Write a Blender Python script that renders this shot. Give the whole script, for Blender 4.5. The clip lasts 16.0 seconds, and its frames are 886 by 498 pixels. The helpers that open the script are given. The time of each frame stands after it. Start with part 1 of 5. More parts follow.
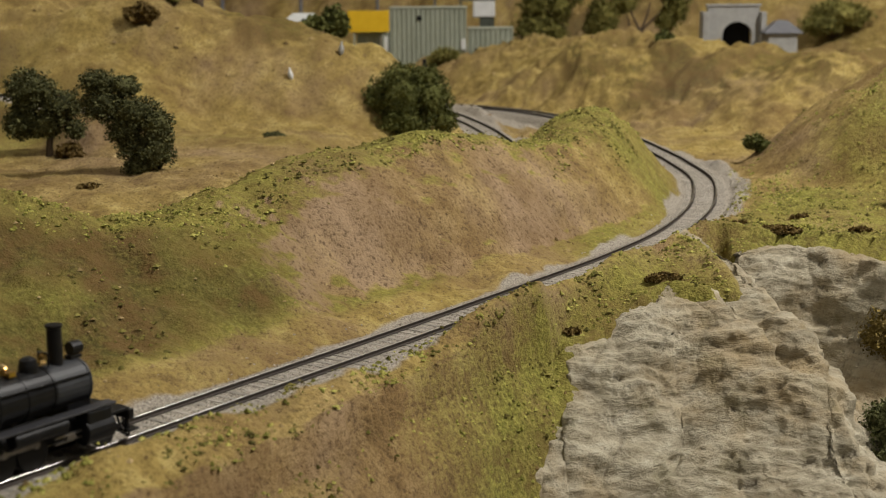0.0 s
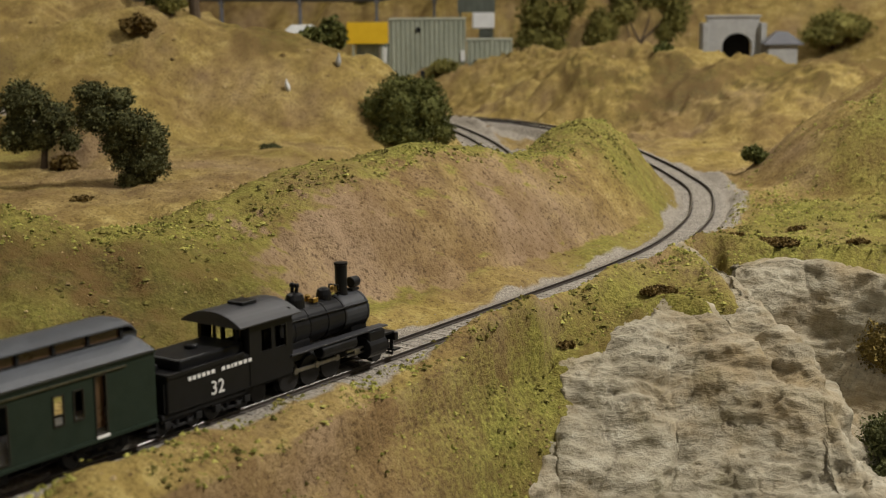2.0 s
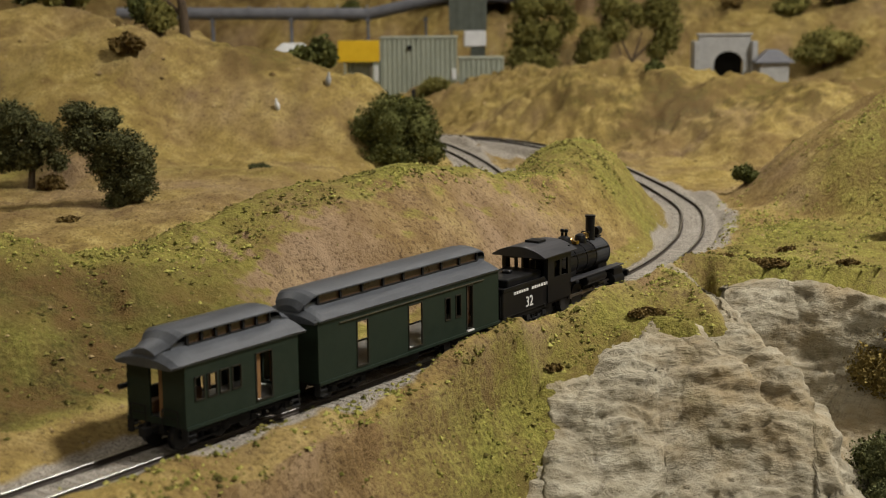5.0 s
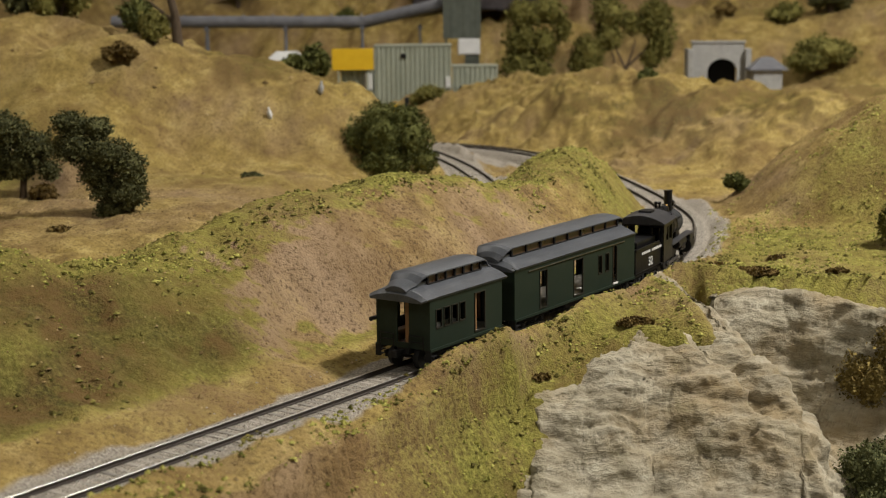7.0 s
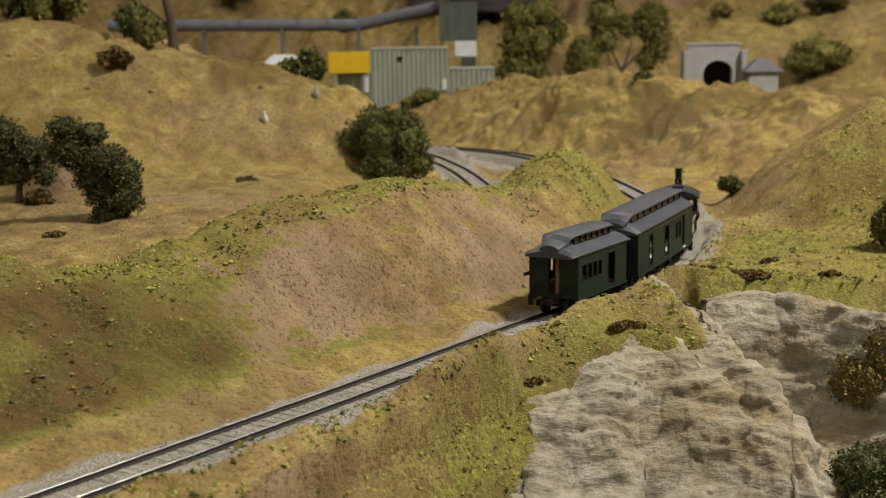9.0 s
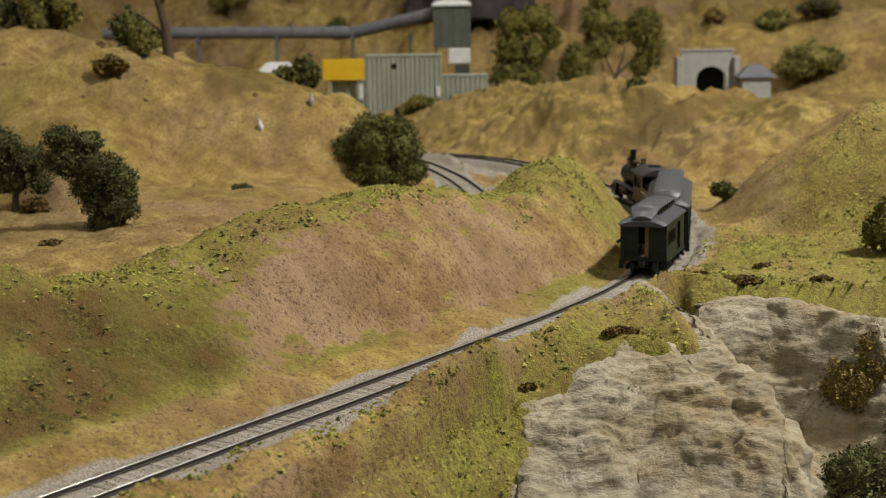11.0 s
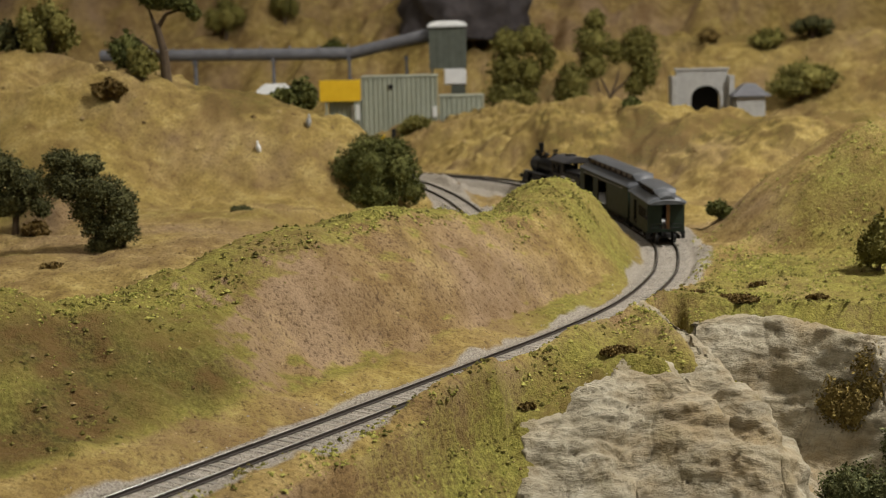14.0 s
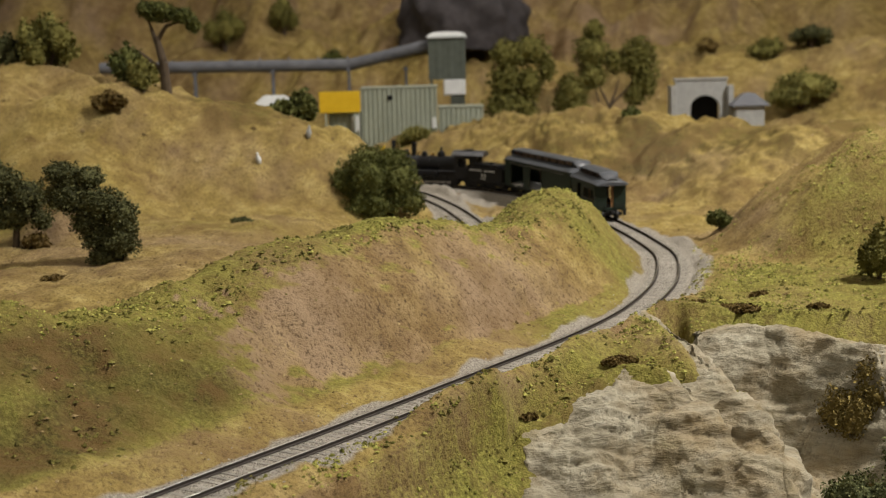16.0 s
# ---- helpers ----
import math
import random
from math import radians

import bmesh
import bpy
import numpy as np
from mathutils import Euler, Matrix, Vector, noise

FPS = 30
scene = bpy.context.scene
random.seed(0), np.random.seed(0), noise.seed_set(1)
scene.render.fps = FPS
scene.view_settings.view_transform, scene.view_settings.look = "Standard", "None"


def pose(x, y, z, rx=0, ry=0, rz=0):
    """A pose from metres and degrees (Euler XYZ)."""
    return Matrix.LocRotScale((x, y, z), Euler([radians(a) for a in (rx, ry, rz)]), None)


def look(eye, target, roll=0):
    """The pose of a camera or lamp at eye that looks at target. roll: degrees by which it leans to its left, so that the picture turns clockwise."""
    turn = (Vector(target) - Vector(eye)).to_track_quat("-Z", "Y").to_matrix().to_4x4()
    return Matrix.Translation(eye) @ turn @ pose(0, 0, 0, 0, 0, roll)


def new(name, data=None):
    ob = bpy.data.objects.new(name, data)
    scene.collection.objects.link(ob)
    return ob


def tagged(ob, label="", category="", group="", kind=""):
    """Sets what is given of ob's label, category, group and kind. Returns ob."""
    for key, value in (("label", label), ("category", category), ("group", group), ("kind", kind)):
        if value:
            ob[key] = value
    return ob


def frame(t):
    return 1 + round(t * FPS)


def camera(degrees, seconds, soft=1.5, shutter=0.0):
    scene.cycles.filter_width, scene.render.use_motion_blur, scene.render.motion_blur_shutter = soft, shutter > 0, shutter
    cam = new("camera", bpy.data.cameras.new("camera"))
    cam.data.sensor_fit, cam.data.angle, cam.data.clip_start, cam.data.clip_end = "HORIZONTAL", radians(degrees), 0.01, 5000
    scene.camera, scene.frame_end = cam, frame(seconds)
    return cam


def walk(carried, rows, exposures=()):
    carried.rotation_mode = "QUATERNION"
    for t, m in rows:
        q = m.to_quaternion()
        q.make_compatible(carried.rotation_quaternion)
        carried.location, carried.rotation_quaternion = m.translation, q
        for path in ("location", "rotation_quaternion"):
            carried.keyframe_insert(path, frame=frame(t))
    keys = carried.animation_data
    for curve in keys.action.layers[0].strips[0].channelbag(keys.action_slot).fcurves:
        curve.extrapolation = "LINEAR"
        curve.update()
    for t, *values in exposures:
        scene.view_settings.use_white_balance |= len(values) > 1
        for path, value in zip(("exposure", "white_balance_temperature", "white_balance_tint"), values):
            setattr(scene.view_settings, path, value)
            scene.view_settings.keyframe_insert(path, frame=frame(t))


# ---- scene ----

from math import cos, sin, pi, tau

# the camera: a hand-held lens beside a model railway (metres, true model size)
PATH = [
    (0, -0.0154, 0.0049, 0.1653, 0.636, -10.783, -0.418),
    (0.5, -0.0139, 0.0065, 0.1651, 0.677, -10.683, -0.438),
    (1, -0.0128, 0.0079, 0.1650, 0.708, -10.567, -0.473),
    (1.5, -0.0112, 0.0096, 0.1650, 0.757, -10.464, -0.495),
    (2, -0.0105, 0.0112, 0.1649, 0.748, -10.333, -0.489),
    (2.5, -0.0100, 0.0135, 0.1651, 0.730, -10.222, -0.484),
    (3, -0.0096, 0.0148, 0.1657, 0.723, -10.116, -0.484),
    (3.5, -0.0096, 0.0155, 0.1658, 0.642, -9.990, -0.430),
    (4, -0.0089, 0.0162, 0.1663, 0.593, -9.888, -0.438),
    (6.5, -0.0031, 0.0164, 0.1678, 0.426, -9.465, -0.546),
    (7, -0.0019, 0.0158, 0.1685, 0.419, -9.429, -0.569),
    (7.5, -0.0005, 0.0146, 0.1696, 0.436, -9.416, -0.645),
    (8, 0.0009, 0.0137, 0.1703, 0.464, -9.402, -0.710),
    (8.5, 0.0022, 0.0133, 0.1709, 0.474, -9.400, -0.782),
    (9, 0.0018, 0.0126, 0.1714, 0.400, -9.401, -0.761),
    (11.5, 0.0023, 0.0035, 0.1738, 0.136, -9.074, -1.006),
    (12, 0.0018, 0.0006, 0.1749, 0.091, -8.976, -1.064),
    (12.5, 0.0014, 0.0011, 0.1747, 0.052, -8.837, -1.082),
    (13, 0.0013, 0.0005, 0.1749, 0.038, -8.701, -1.142),
    (13.5, 0.0012, 0.0006, 0.1750, 0.034, -8.577, -1.194),
    (14, 0.0008, 0.0003, 0.1748, 0.027, -8.416, -1.267),
    (14.5, 0.0005, 0.0011, 0.1745, 0.017, -8.273, -1.303),
    (15, -0.0010, 0.0014, 0.1741, -0.051, -8.106, -1.307),
    (15.5, -0.0012, 0.0011, 0.1740, -0.068, -8.027, -1.345),
    (16, 0.0000, 0.0000, 0.1750, 0.000, -8.000, -1.500),
]


def eye_pose(x, y, z, yaw, pitch, roll):
    a, p = radians(yaw), radians(pitch)
    ahead = Vector((-sin(a) * cos(p), cos(a) * cos(p), sin(p)))
    eye = Vector((x, y, z))
    return look(eye, eye + ahead, roll)


cam = camera(34, 16.0, soft=1.1)
cam.data.dof.use_dof, cam.data.dof.focus_distance, cam.data.dof.aperture_fstop = True, 0.76, 20.0
walk(cam, [(t, eye_pose(*row)) for t, *row in PATH], [(0, 0.0), (4, 0.0), (7, 0.1), (16, 0.12)])

# ---- light: a key and fill lamps added out of view under an assumed ceiling, no sky ----
world = bpy.data.worlds.new("world")
scene.world = world
world.use_nodes = True
world.node_tree.nodes["Background"].inputs["Color"].default_value = (1.0, 0.9, 0.78, 1)
world.node_tree.nodes["Background"].inputs["Strength"].default_value = 0.03


def area(name, at, target, size, power, color):
    data = bpy.data.lights.new(name, "AREA")
    data.shape, data.size, data.size_y, data.energy, data.color = "RECTANGLE", size[0], size[1], power, color
    ob = new(name, data)
    ob.matrix_world = look(at, target)
    return ob


WARM = (1.0, 0.955, 0.895)
LAMPS = [(1.15, 0.75, 0.35, 56), (0.3, 2.5, 0.8, 5), (-1.1, 1.7, 0.8, 5), (-0.8, -0.8, 0.8, 6), (1.1, -1.6, 0.8, 8)]
for lx, ly, size, power in LAMPS:
    area("unseen_lamp", (lx, ly, 1.62), (lx * 0.55, ly * 0.55 + 0.45, 0), (size, size * 0.4), power, WARM)


# ---- materials ----
def nodes_of(name):
    m = bpy.data.materials.new(name)
    m.use_nodes = True
    return m, m.node_tree.nodes, m.node_tree.links, m.node_tree.nodes["Principled BSDF"]


def ramp(nodes, links, source, stops):
    r = nodes.new("ShaderNodeValToRGB")
    while len(r.color_ramp.elements) < len(stops):
        r.color_ramp.elements.new(0.5)
    for e, (at, col) in zip(r.color_ramp.elements, stops):
        e.position, e.color = at, (*col, 1)
    links.new(source, r.inputs[0])
    return r.outputs[0]


def noise_of(nodes, links, scale, detail=4, rough=0.55, stretch=(1, 1, 1), turn=(0, 0, 0), distort=0.0, own=False):
    c = nodes.new("ShaderNodeTexCoord")
    mp = nodes.new("ShaderNodeMapping")
    mp.inputs["Scale"].default_value = stretch
    mp.inputs["Rotation"].default_value = turn
    links.new(c.outputs["Object"], mp.inputs[0])
    n = nodes.new("ShaderNodeTexNoise")
    n.inputs["Scale"].default_value, n.inputs["Detail"].default_value = scale, detail
    n.inputs["Roughness"].default_value, n.inputs["Distortion"].default_value = rough, distort
    links.new(mp.outputs[0], n.inputs["Vector"])
    return n.outputs["Fac"]


def mixed(nodes, links, fac, a, b, kind="MIX"):
    m = nodes.new("ShaderNodeMix")
    m.data_type, m.blend_type = "RGBA", kind
    for sock, value in ((m.inputs[0], fac), (m.inputs[6], a), (m.inputs[7], b)):
        if isinstance(value, tuple):
            sock.default_value = (*value, 1)
        elif isinstance(value, (int, float)):
            sock.default_value = value
        else:
            links.new(value, sock)
    return m.outputs[2]


def maths(nodes, links, op, a, b=0.0, clamp=False):
    m = nodes.new("ShaderNodeMath")
    m.operation, m.use_clamp = op, clamp
    for sock, value in zip(m.inputs, (a, b)):
        if isinstance(value, (int, float)):
            sock.default_value = value
        else:
            links.new(value, sock)
    return m.outputs[0]


def bumped(nodes, links, bsdf, height, distance, strength=1.0):
    b = nodes.new("ShaderNodeBump")
    b.inputs["Distance"].default_value, b.inputs["Strength"].default_value = distance, strength
    links.new(height, b.inputs["Height"])
    links.new(b.outputs[0], bsdf.inputs["Normal"])


def plain(name, dark, light, rough=0.6, scale=120.0, metal=0.0, bump=0.0, spec=0.3, stretch=(1, 1, 1), grime=0.0):
    """Paint, metal, wood or stone: two scales of variation, worn gloss."""
    m, n, l, b = nodes_of(name)
    big = noise_of(n, l, scale, 5, 0.6, stretch)
    fine = noise_of(n, l, scale * 9, 3, 0.6, stretch)
    both = maths(n, l, "ADD", maths(n, l, "MULTIPLY", big, 0.65), maths(n, l, "MULTIPLY", fine, 0.35))
    col = ramp(n, l, both, ((0.33, dark), (0.67, light)))
    if grime:
        spots = ramp(n, l, noise_of(n, l, scale * 0.4, 6, 0.7), ((0.5, (0, 0, 0)), (0.75, (grime, grime, grime))))
        col = mixed(n, l, spots, col, (0.16, 0.13, 0.09))
    l.new(col, b.inputs["Base Color"])
    l.new(maths(n, l, "ADD", rough - 0.12, maths(n, l, "MULTIPLY", big, 0.24)), b.inputs["Roughness"])
    b.inputs["Metallic"].default_value = metal
    b.inputs["Specular IOR Level"].default_value = spec
    if bump:
        bumped(n, l, b, fine, bump)
    return m


def by_random(name, stops, rough=0.8, island=False, scale=300.0, bump=0.0):
    """One surface whose pieces differ a little in tone."""
    m, n, l, b = nodes_of(name)
    src = n.new("ShaderNodeNewGeometry").outputs["Random Per Island"] if island else n.new("ShaderNodeObjectInfo").outputs["Random"]
    fine = noise_of(n, l, scale, 4)
    v = maths(n, l, "ADD", maths(n, l, "MULTIPLY", src, 0.7), maths(n, l, "MULTIPLY", fine, 0.4))
    l.new(ramp(n, l, v, stops), b.inputs["Base Color"])
    b.inputs["Roughness"].default_value = rough
    b.inputs["Specular IOR Level"].default_value = 0.15
    if bump:
        bumped(n, l, b, fine, bump)
    return m


def terrain_material():
    """Scatter of ground foam and sifted soil over plaster, with bare carved rock and fine ballast."""
    m, n, l, b = nodes_of("layout_ground")

    def mask(name):
        a = n.new("ShaderNodeAttribute")
        a.attribute_name = name
        return a.outputs["Fac"]

    coarse = noise_of(n, l, 9, 5, 0.6)
    mid = noise_of(n, l, 55, 5, 0.65)
    fine = noise_of(n, l, 420, 4, 0.7)
    grain = noise_of(n, l, 1100, 2, 0.6)
    # soil: ochre and tan, dustier in patches
    soil = ramp(n, l, mid, ((0.25, (0.12, 0.078, 0.034)), (0.5, (0.235, 0.158, 0.070)), (0.75, (0.34, 0.245, 0.12))))
    soil = mixed(n, l, ramp(n, l, coarse, ((0.42, (0, 0, 0)), (0.62, (0.75, 0.75, 0.75)))), soil, (0.33, 0.235, 0.15))
    soil = mixed(n, l, ramp(n, l, fine, ((0.32, (0.85, 0.85, 0.85)), (0.50, (0, 0, 0)))), soil, (0.060, 0.036, 0.018))
    # dry straw grass
    straw = ramp(n, l, mid, ((0.28, (0.17, 0.118, 0.035)), (0.5, (0.31, 0.228, 0.072)), (0.72, (0.46, 0.36, 0.14))))
    straw = mixed(n, l, ramp(n, l, fine, ((0.33, (0.8, 0.8, 0.8)), (0.52, (0, 0, 0)))), straw, (0.10, 0.072, 0.02))
    # green foam
    green = ramp(n, l, fine, ((0.28, (0.034, 0.036, 0.010)), (0.5, (0.175, 0.172, 0.036)), (0.70, (0.36, 0.34, 0.09))))
    green = mixed(n, l, ramp(n, l, noise_of(n, l, 110, 4, 0.7), ((0.36, (0.75, 0.75, 0.75)), (0.52, (0, 0, 0)))), green, (0.085, 0.068, 0.018))
    green = mixed(n, l, ramp(n, l, coarse, ((0.35, (0.1, 0.1, 0.1)), (0.7, (0.55, 0.55, 0.55)))), green, (0.235, 0.190, 0.048))
    stone = ramp(n, l, grain, ((0.3, (0.14, 0.12, 0.098)), (0.5, (0.28, 0.25, 0.205)), (0.7, (0.41, 0.375, 0.315))))

    def ragged(value, spread=0.55, soft=0.12):
        """The mask, its edge broken up by the grain of the scatter."""
        v = maths(n, l, "ADD", value, maths(n, l, "MULTIPLY", maths(n, l, "SUBTRACT", fine, 0.5), spread))
        v = maths(n, l, "ADD", v, maths(n, l, "MULTIPLY", maths(n, l, "SUBTRACT", mid, 0.5), spread * 0.8))
        r = n.new("ShaderNodeMapRange")
        r.inputs["From Min"].default_value, r.inputs["From Max"].default_value = 0.5 - soft, 0.5 + soft
        l.new(v, r.inputs["Value"])
        return r.outputs[0]

    col = mixed(n, l, ragged(mask("straw"), 0.6, 0.40), soil, straw)
    col = mixed(n, l, ragged(mask("green"), 0.75, 0.30), col, green)
    moss = ramp(n, l, fine, ((0.30, (0.030, 0.024, 0.008)), (0.5, (0.085, 0.072, 0.020)), (0.72, (0.19, 0.165, 0.045))))
    moss = mixed(n, l, ramp(n, l, mid, ((0.42, (0, 0, 0)), (0.60, (0.8, 0.8, 0.8)))), moss, (0.12, 0.072, 0.026))
    col = mixed(n, l, ragged(mask("moss"), 0.6, 0.30), col, moss)
    stain = ramp(n, l, noise_of(n, l, 16, 5, 0.68), ((0.46, (0, 0, 0)), (0.64, (0.52, 0.52, 0.52))))
    col = mixed(n, l, stain, col, (0.15, 0.092, 0.038))
    col = mixed(n, l, ragged(mask("ballast"), 0.3), col, stone)
    l.new(col, b.inputs["Base Color"])
    b.inputs["Roughness"].default_value = 0.95
    b.inputs["Specular IOR Level"].default_value = 0.1
    h = maths(n, l, "ADD", maths(n, l, "MULTIPLY", fine, 1.0), maths(n, l, "MULTIPLY", grain, 0.45))
    bumped(n, l, b, h, 0.0016, 1.0)
    return m


def rock_material():
    """Carved plaster rock, washed grey over tan, shade painted into its cracks, dusted with soil on its ledges."""
    m, n, l, b = nodes_of("carved_rock")
    beds = noise_of(n, l, 60, 7, 0.65, (0.8, 0.8, 2.6), (radians(10), radians(-14), 0), 0.2)
    wide = noise_of(n, l, 22, 5, 0.6)
    fine = noise_of(n, l, 420, 5, 0.7)
    col = ramp(n, l, beds, ((0.30, (0.17, 0.145, 0.098)), (0.42, (0.275, 0.243, 0.172)), (0.55, (0.355, 0.32, 0.235)), (0.75, (0.47, 0.435, 0.34))))
    col = mixed(n, l, ramp(n, l, wide, ((0.44, (0.0, 0.0, 0.0)), (0.66, (0.75, 0.75, 0.75)))), col, (0.26, 0.19, 0.095))
    col = mixed(n, l, ramp(n, l, noise_of(n, l, 34, 5, 0.7, (1, 1, 0.7)), ((0.54, (0, 0, 0)), (0.70, (0.45, 0.45, 0.45)))), col, (0.12, 0.105, 0.045))
    col = mixed(n, l, ramp(n, l, fine, ((0.30, (0.6, 0.6, 0.6)), (0.42, (0, 0, 0)))), col, (0.13, 0.11, 0.08))
    # crevice mask puts the shade of cracks and hollows into the colour
    crevice_shade = n.new("ShaderNodeAttribute")
    crevice_shade.attribute_name = "crevice"
    col = mixed(n, l, maths(n, l, "MULTIPLY", crevice_shade.outputs["Fac"], 0.8), col, (0.10, 0.085, 0.06))
    l.new(col, b.inputs["Base Color"])
    b.inputs["Roughness"].default_value = 0.9
    b.inputs["Specular IOR Level"].default_value = 0.15
    h = maths(n, l, "ADD", maths(n, l, "MULTIPLY", beds, 1.6), maths(n, l, "MULTIPLY", fine, 0.5))
    bumped(n, l, b, h, 0.0022, 1.0)
    return m


M_GROUND = terrain_material()
M_ROCK = rock_material()
M_RAIL_SIDE = plain("rusty_rail", (0.02, 0.016, 0.012), (0.045, 0.034, 0.026), 0.7, 400)
M_RAIL_TOP = plain("polished_railhead", (0.36, 0.34, 0.31), (0.54, 0.52, 0.48), 0.33, 300, metal=1.0)
M_TIE = by_random("weathered_tie", ((0.1, (0.18, 0.165, 0.14)), (0.5, (0.25, 0.23, 0.195)), (0.9, (0.33, 0.30, 0.255))), 0.9)
M_BALLAST = by_random("ballast_stone", ((0.1, (0.15, 0.13, 0.108)), (0.5, (0.27, 0.245, 0.205)), (0.9, (0.42, 0.385, 0.33))), 0.9, island=True)


def finish(bm, name, mat, parent=None, label="", smooth=False):
    me = bpy.data.meshes.new(name)
    bmesh.ops.recalc_face_normals(bm, faces=bm.faces)
    bm.to_mesh(me)
    bm.free()
    for mm in (mat if isinstance(mat, (list, tuple)) else [mat]):
        me.materials.append(mm)
    if smooth:
        me.shade_smooth()
    ob = new(name, me)
    if parent is not None:
        ob.parent = parent
    if label:
        tagged(ob, label)
    return ob


def part(name, bm, mat, parent, label="", smooth=False):
    return finish(bm, name, mat, parent, label, smooth)


# ---- plan of the line ----
def spline(ctrl, n=24):
    c = np.array(ctrl, float)
    p = np.vstack([2 * c[0] - c[1], c, 2 * c[-1] - c[-2]])
    out = []
    for i in range(1, len(p) - 2):
        a, b, d, e = p[i - 1:i + 3]
        for t in np.linspace(0, 1, n, endpoint=False):
            out.append(0.5 * (2 * b + (d - a) * t + (2 * a - 5 * b + 4 * d - e) * t * t + (3 * b - a - 3 * d + e) * t ** 3))
    out.append(c[-1])
    return np.array(out)


class Line:
    """A smooth line in plan, known by its length from the start."""

    def __init__(self, ctrl):
        raw = spline(ctrl)
        s = np.r_[0, np.cumsum(np.hypot(*np.diff(raw, axis=0).T))]
        self.length = s[-1]
        self.s = np.arange(0, self.length, 0.004)
        self.p = np.stack([np.interp(self.s, s, raw[:, k]) for k in (0, 1)], 1)
        self.h = np.interp(self.s, s, raw[:, 2])
        g = np.gradient(self.p, axis=0)
        self.t = g / np.hypot(*g.T)[:, None]

    def at(self, s):
        return np.array([np.interp(s, self.s, self.p[:, k]) for k in (0, 1)])

    def level(self, s):
        return np.interp(s, self.s, self.h)

    def heading(self, s):
        t = [np.interp(s, self.s, self.t[:, k]) for k in (0, 1)]
        return math.atan2(t[1], t[0])

    def near(self, x, y):
        """Distance, side (left is +) and length along the line for arrays of places."""
        x, y = np.asarray(x, np.float32), np.asarray(y, np.float32)
        shape = x.shape
        x, y = x.ravel(), y.ravel()
        best, idx = np.empty(len(x), np.float32), np.empty(len(x), int)
        px, py = self.p[::2, 0].astype(np.float32), self.p[::2, 1].astype(np.float32)
        for i in range(0, len(x), 20000):
            q = (x[i:i + 20000, None] - px) ** 2 + (y[i:i + 20000, None] - py) ** 2
            idx[i:i + 20000] = q.argmin(1) * 2
        dx, dy = x - self.p[idx, 0], y - self.p[idx, 1]
        along = dx * self.t[idx, 0] + dy * self.t[idx, 1]
        across = self.t[idx, 0] * dy - self.t[idx, 1] * dx
        end = ((idx < 2) | (idx > len(self.s) - 4)) & (np.abs(along) > 0.01)
        d = np.where(end, np.hypot(dx, dy), np.abs(across))
        return d.reshape(shape), np.sign(across).reshape(shape), self.s[idx].reshape(shape)


MAIN = Line([(-.62, -.193, 0), (-.368, .18, 0), (-.116, .554, 0), (-.044, .660, 0), (.026, .767, 0), (.079, .850, 0), (.122, .932, 0), (.154, 1.02, 0),
             (.171, 1.092, 0), (.1814, 1.172, .0015), (.1755, 1.245, .0042), (.165, 1.306, .007), (.1425, 1.406, .011), (.106, 1.505, .015),
             (.060, 1.568, .0185), (.013, 1.597, .021), (-.035, 1.608, .023), (-.10, 1.615, .0245), (-.18, 1.63, .0255), (-.30, 1.68, .026)])
BRANCH = Line([(.072, 1.19, .004), (.050, 1.26, .006), (.036, 1.317, .008), (.016, 1.417, .013), (-.005, 1.484, .0175), (-.034, 1.55, .021), (-.09, 1.605, .024)])
SPUR = Line([(-.75, 1.36, .066), (-.52, 1.32, .064), (-.40, 1.27, .062), (-.345, 1.23, .060), (-.30, 1.17, .058)])

TABLES = {}


def vnoise(x, y, size, seed):
    """Smooth noise from 0 to 1 with lumps of the given size."""
    if seed not in TABLES:
        TABLES[seed] = np.random.RandomState(seed).rand(256, 256)
    tab = TABLES[seed]
    u, v = np.asarray(x) / size + 1000.3, np.asarray(y) / size + 1000.7
    i, j = np.floor(u).astype(int), np.floor(v).astype(int)
    fu, fv = u - i, v - j
    fu, fv = fu * fu * (3 - 2 * fu), fv * fv * (3 - 2 * fv)
    g = lambda a, b: tab[a % 256, b % 256]
    return (g(i, j) * (1 - fu) + g(i + 1, j) * fu) * (1 - fv) + (g(i, j + 1) * (1 - fu) + g(i + 1, j + 1) * fu) * fv


def fbm(x, y, size, seed, octaves=4, gain=0.5):
    total, amp, norm = 0, 1, 0
    for k in range(octaves):
        total = total + amp * (vnoise(x, y, size / 2 ** k, seed + k) - 0.5)
        norm += amp
        amp *= gain
    return total / norm * 2


def step(a, b, v):
    q = np.clip((v - a) / (b - a), 0, 1)
    return q * q * (3 - 2 * q)


def smax(a, b, k):
    h = np.clip(0.5 + 0.5 * (a - b) / k, 0, 1)
    return b + (a - b) * h + k * h * (1 - h)


def smin(a, b, k):
    return -smax(-a, -b, k)


def ridge(x, y, crest, width, flat=0.0):
    """A ridge along a crest line of (x, y, height), falling away over width."""
    best = np.full(np.shape(x), -1.0)
    for (x0, y0, z0), (x1, y1, z1) in zip(crest[:-1], crest[1:]):
        dx, dy = x1 - x0, y1 - y0
        t = np.clip(((x - x0) * dx + (y - y0) * dy) / (dx * dx + dy * dy), 0, 1)
        d = np.hypot(x - x0 - t * dx, y - y0 - t * dy)
        q = np.clip((d / width - flat) / (1 - flat), 0, 1)
        best = np.maximum(best, (z0 + t * (z1 - z0) + 0.03) * (1 - q * q) ** 2 - 0.03)
    return best


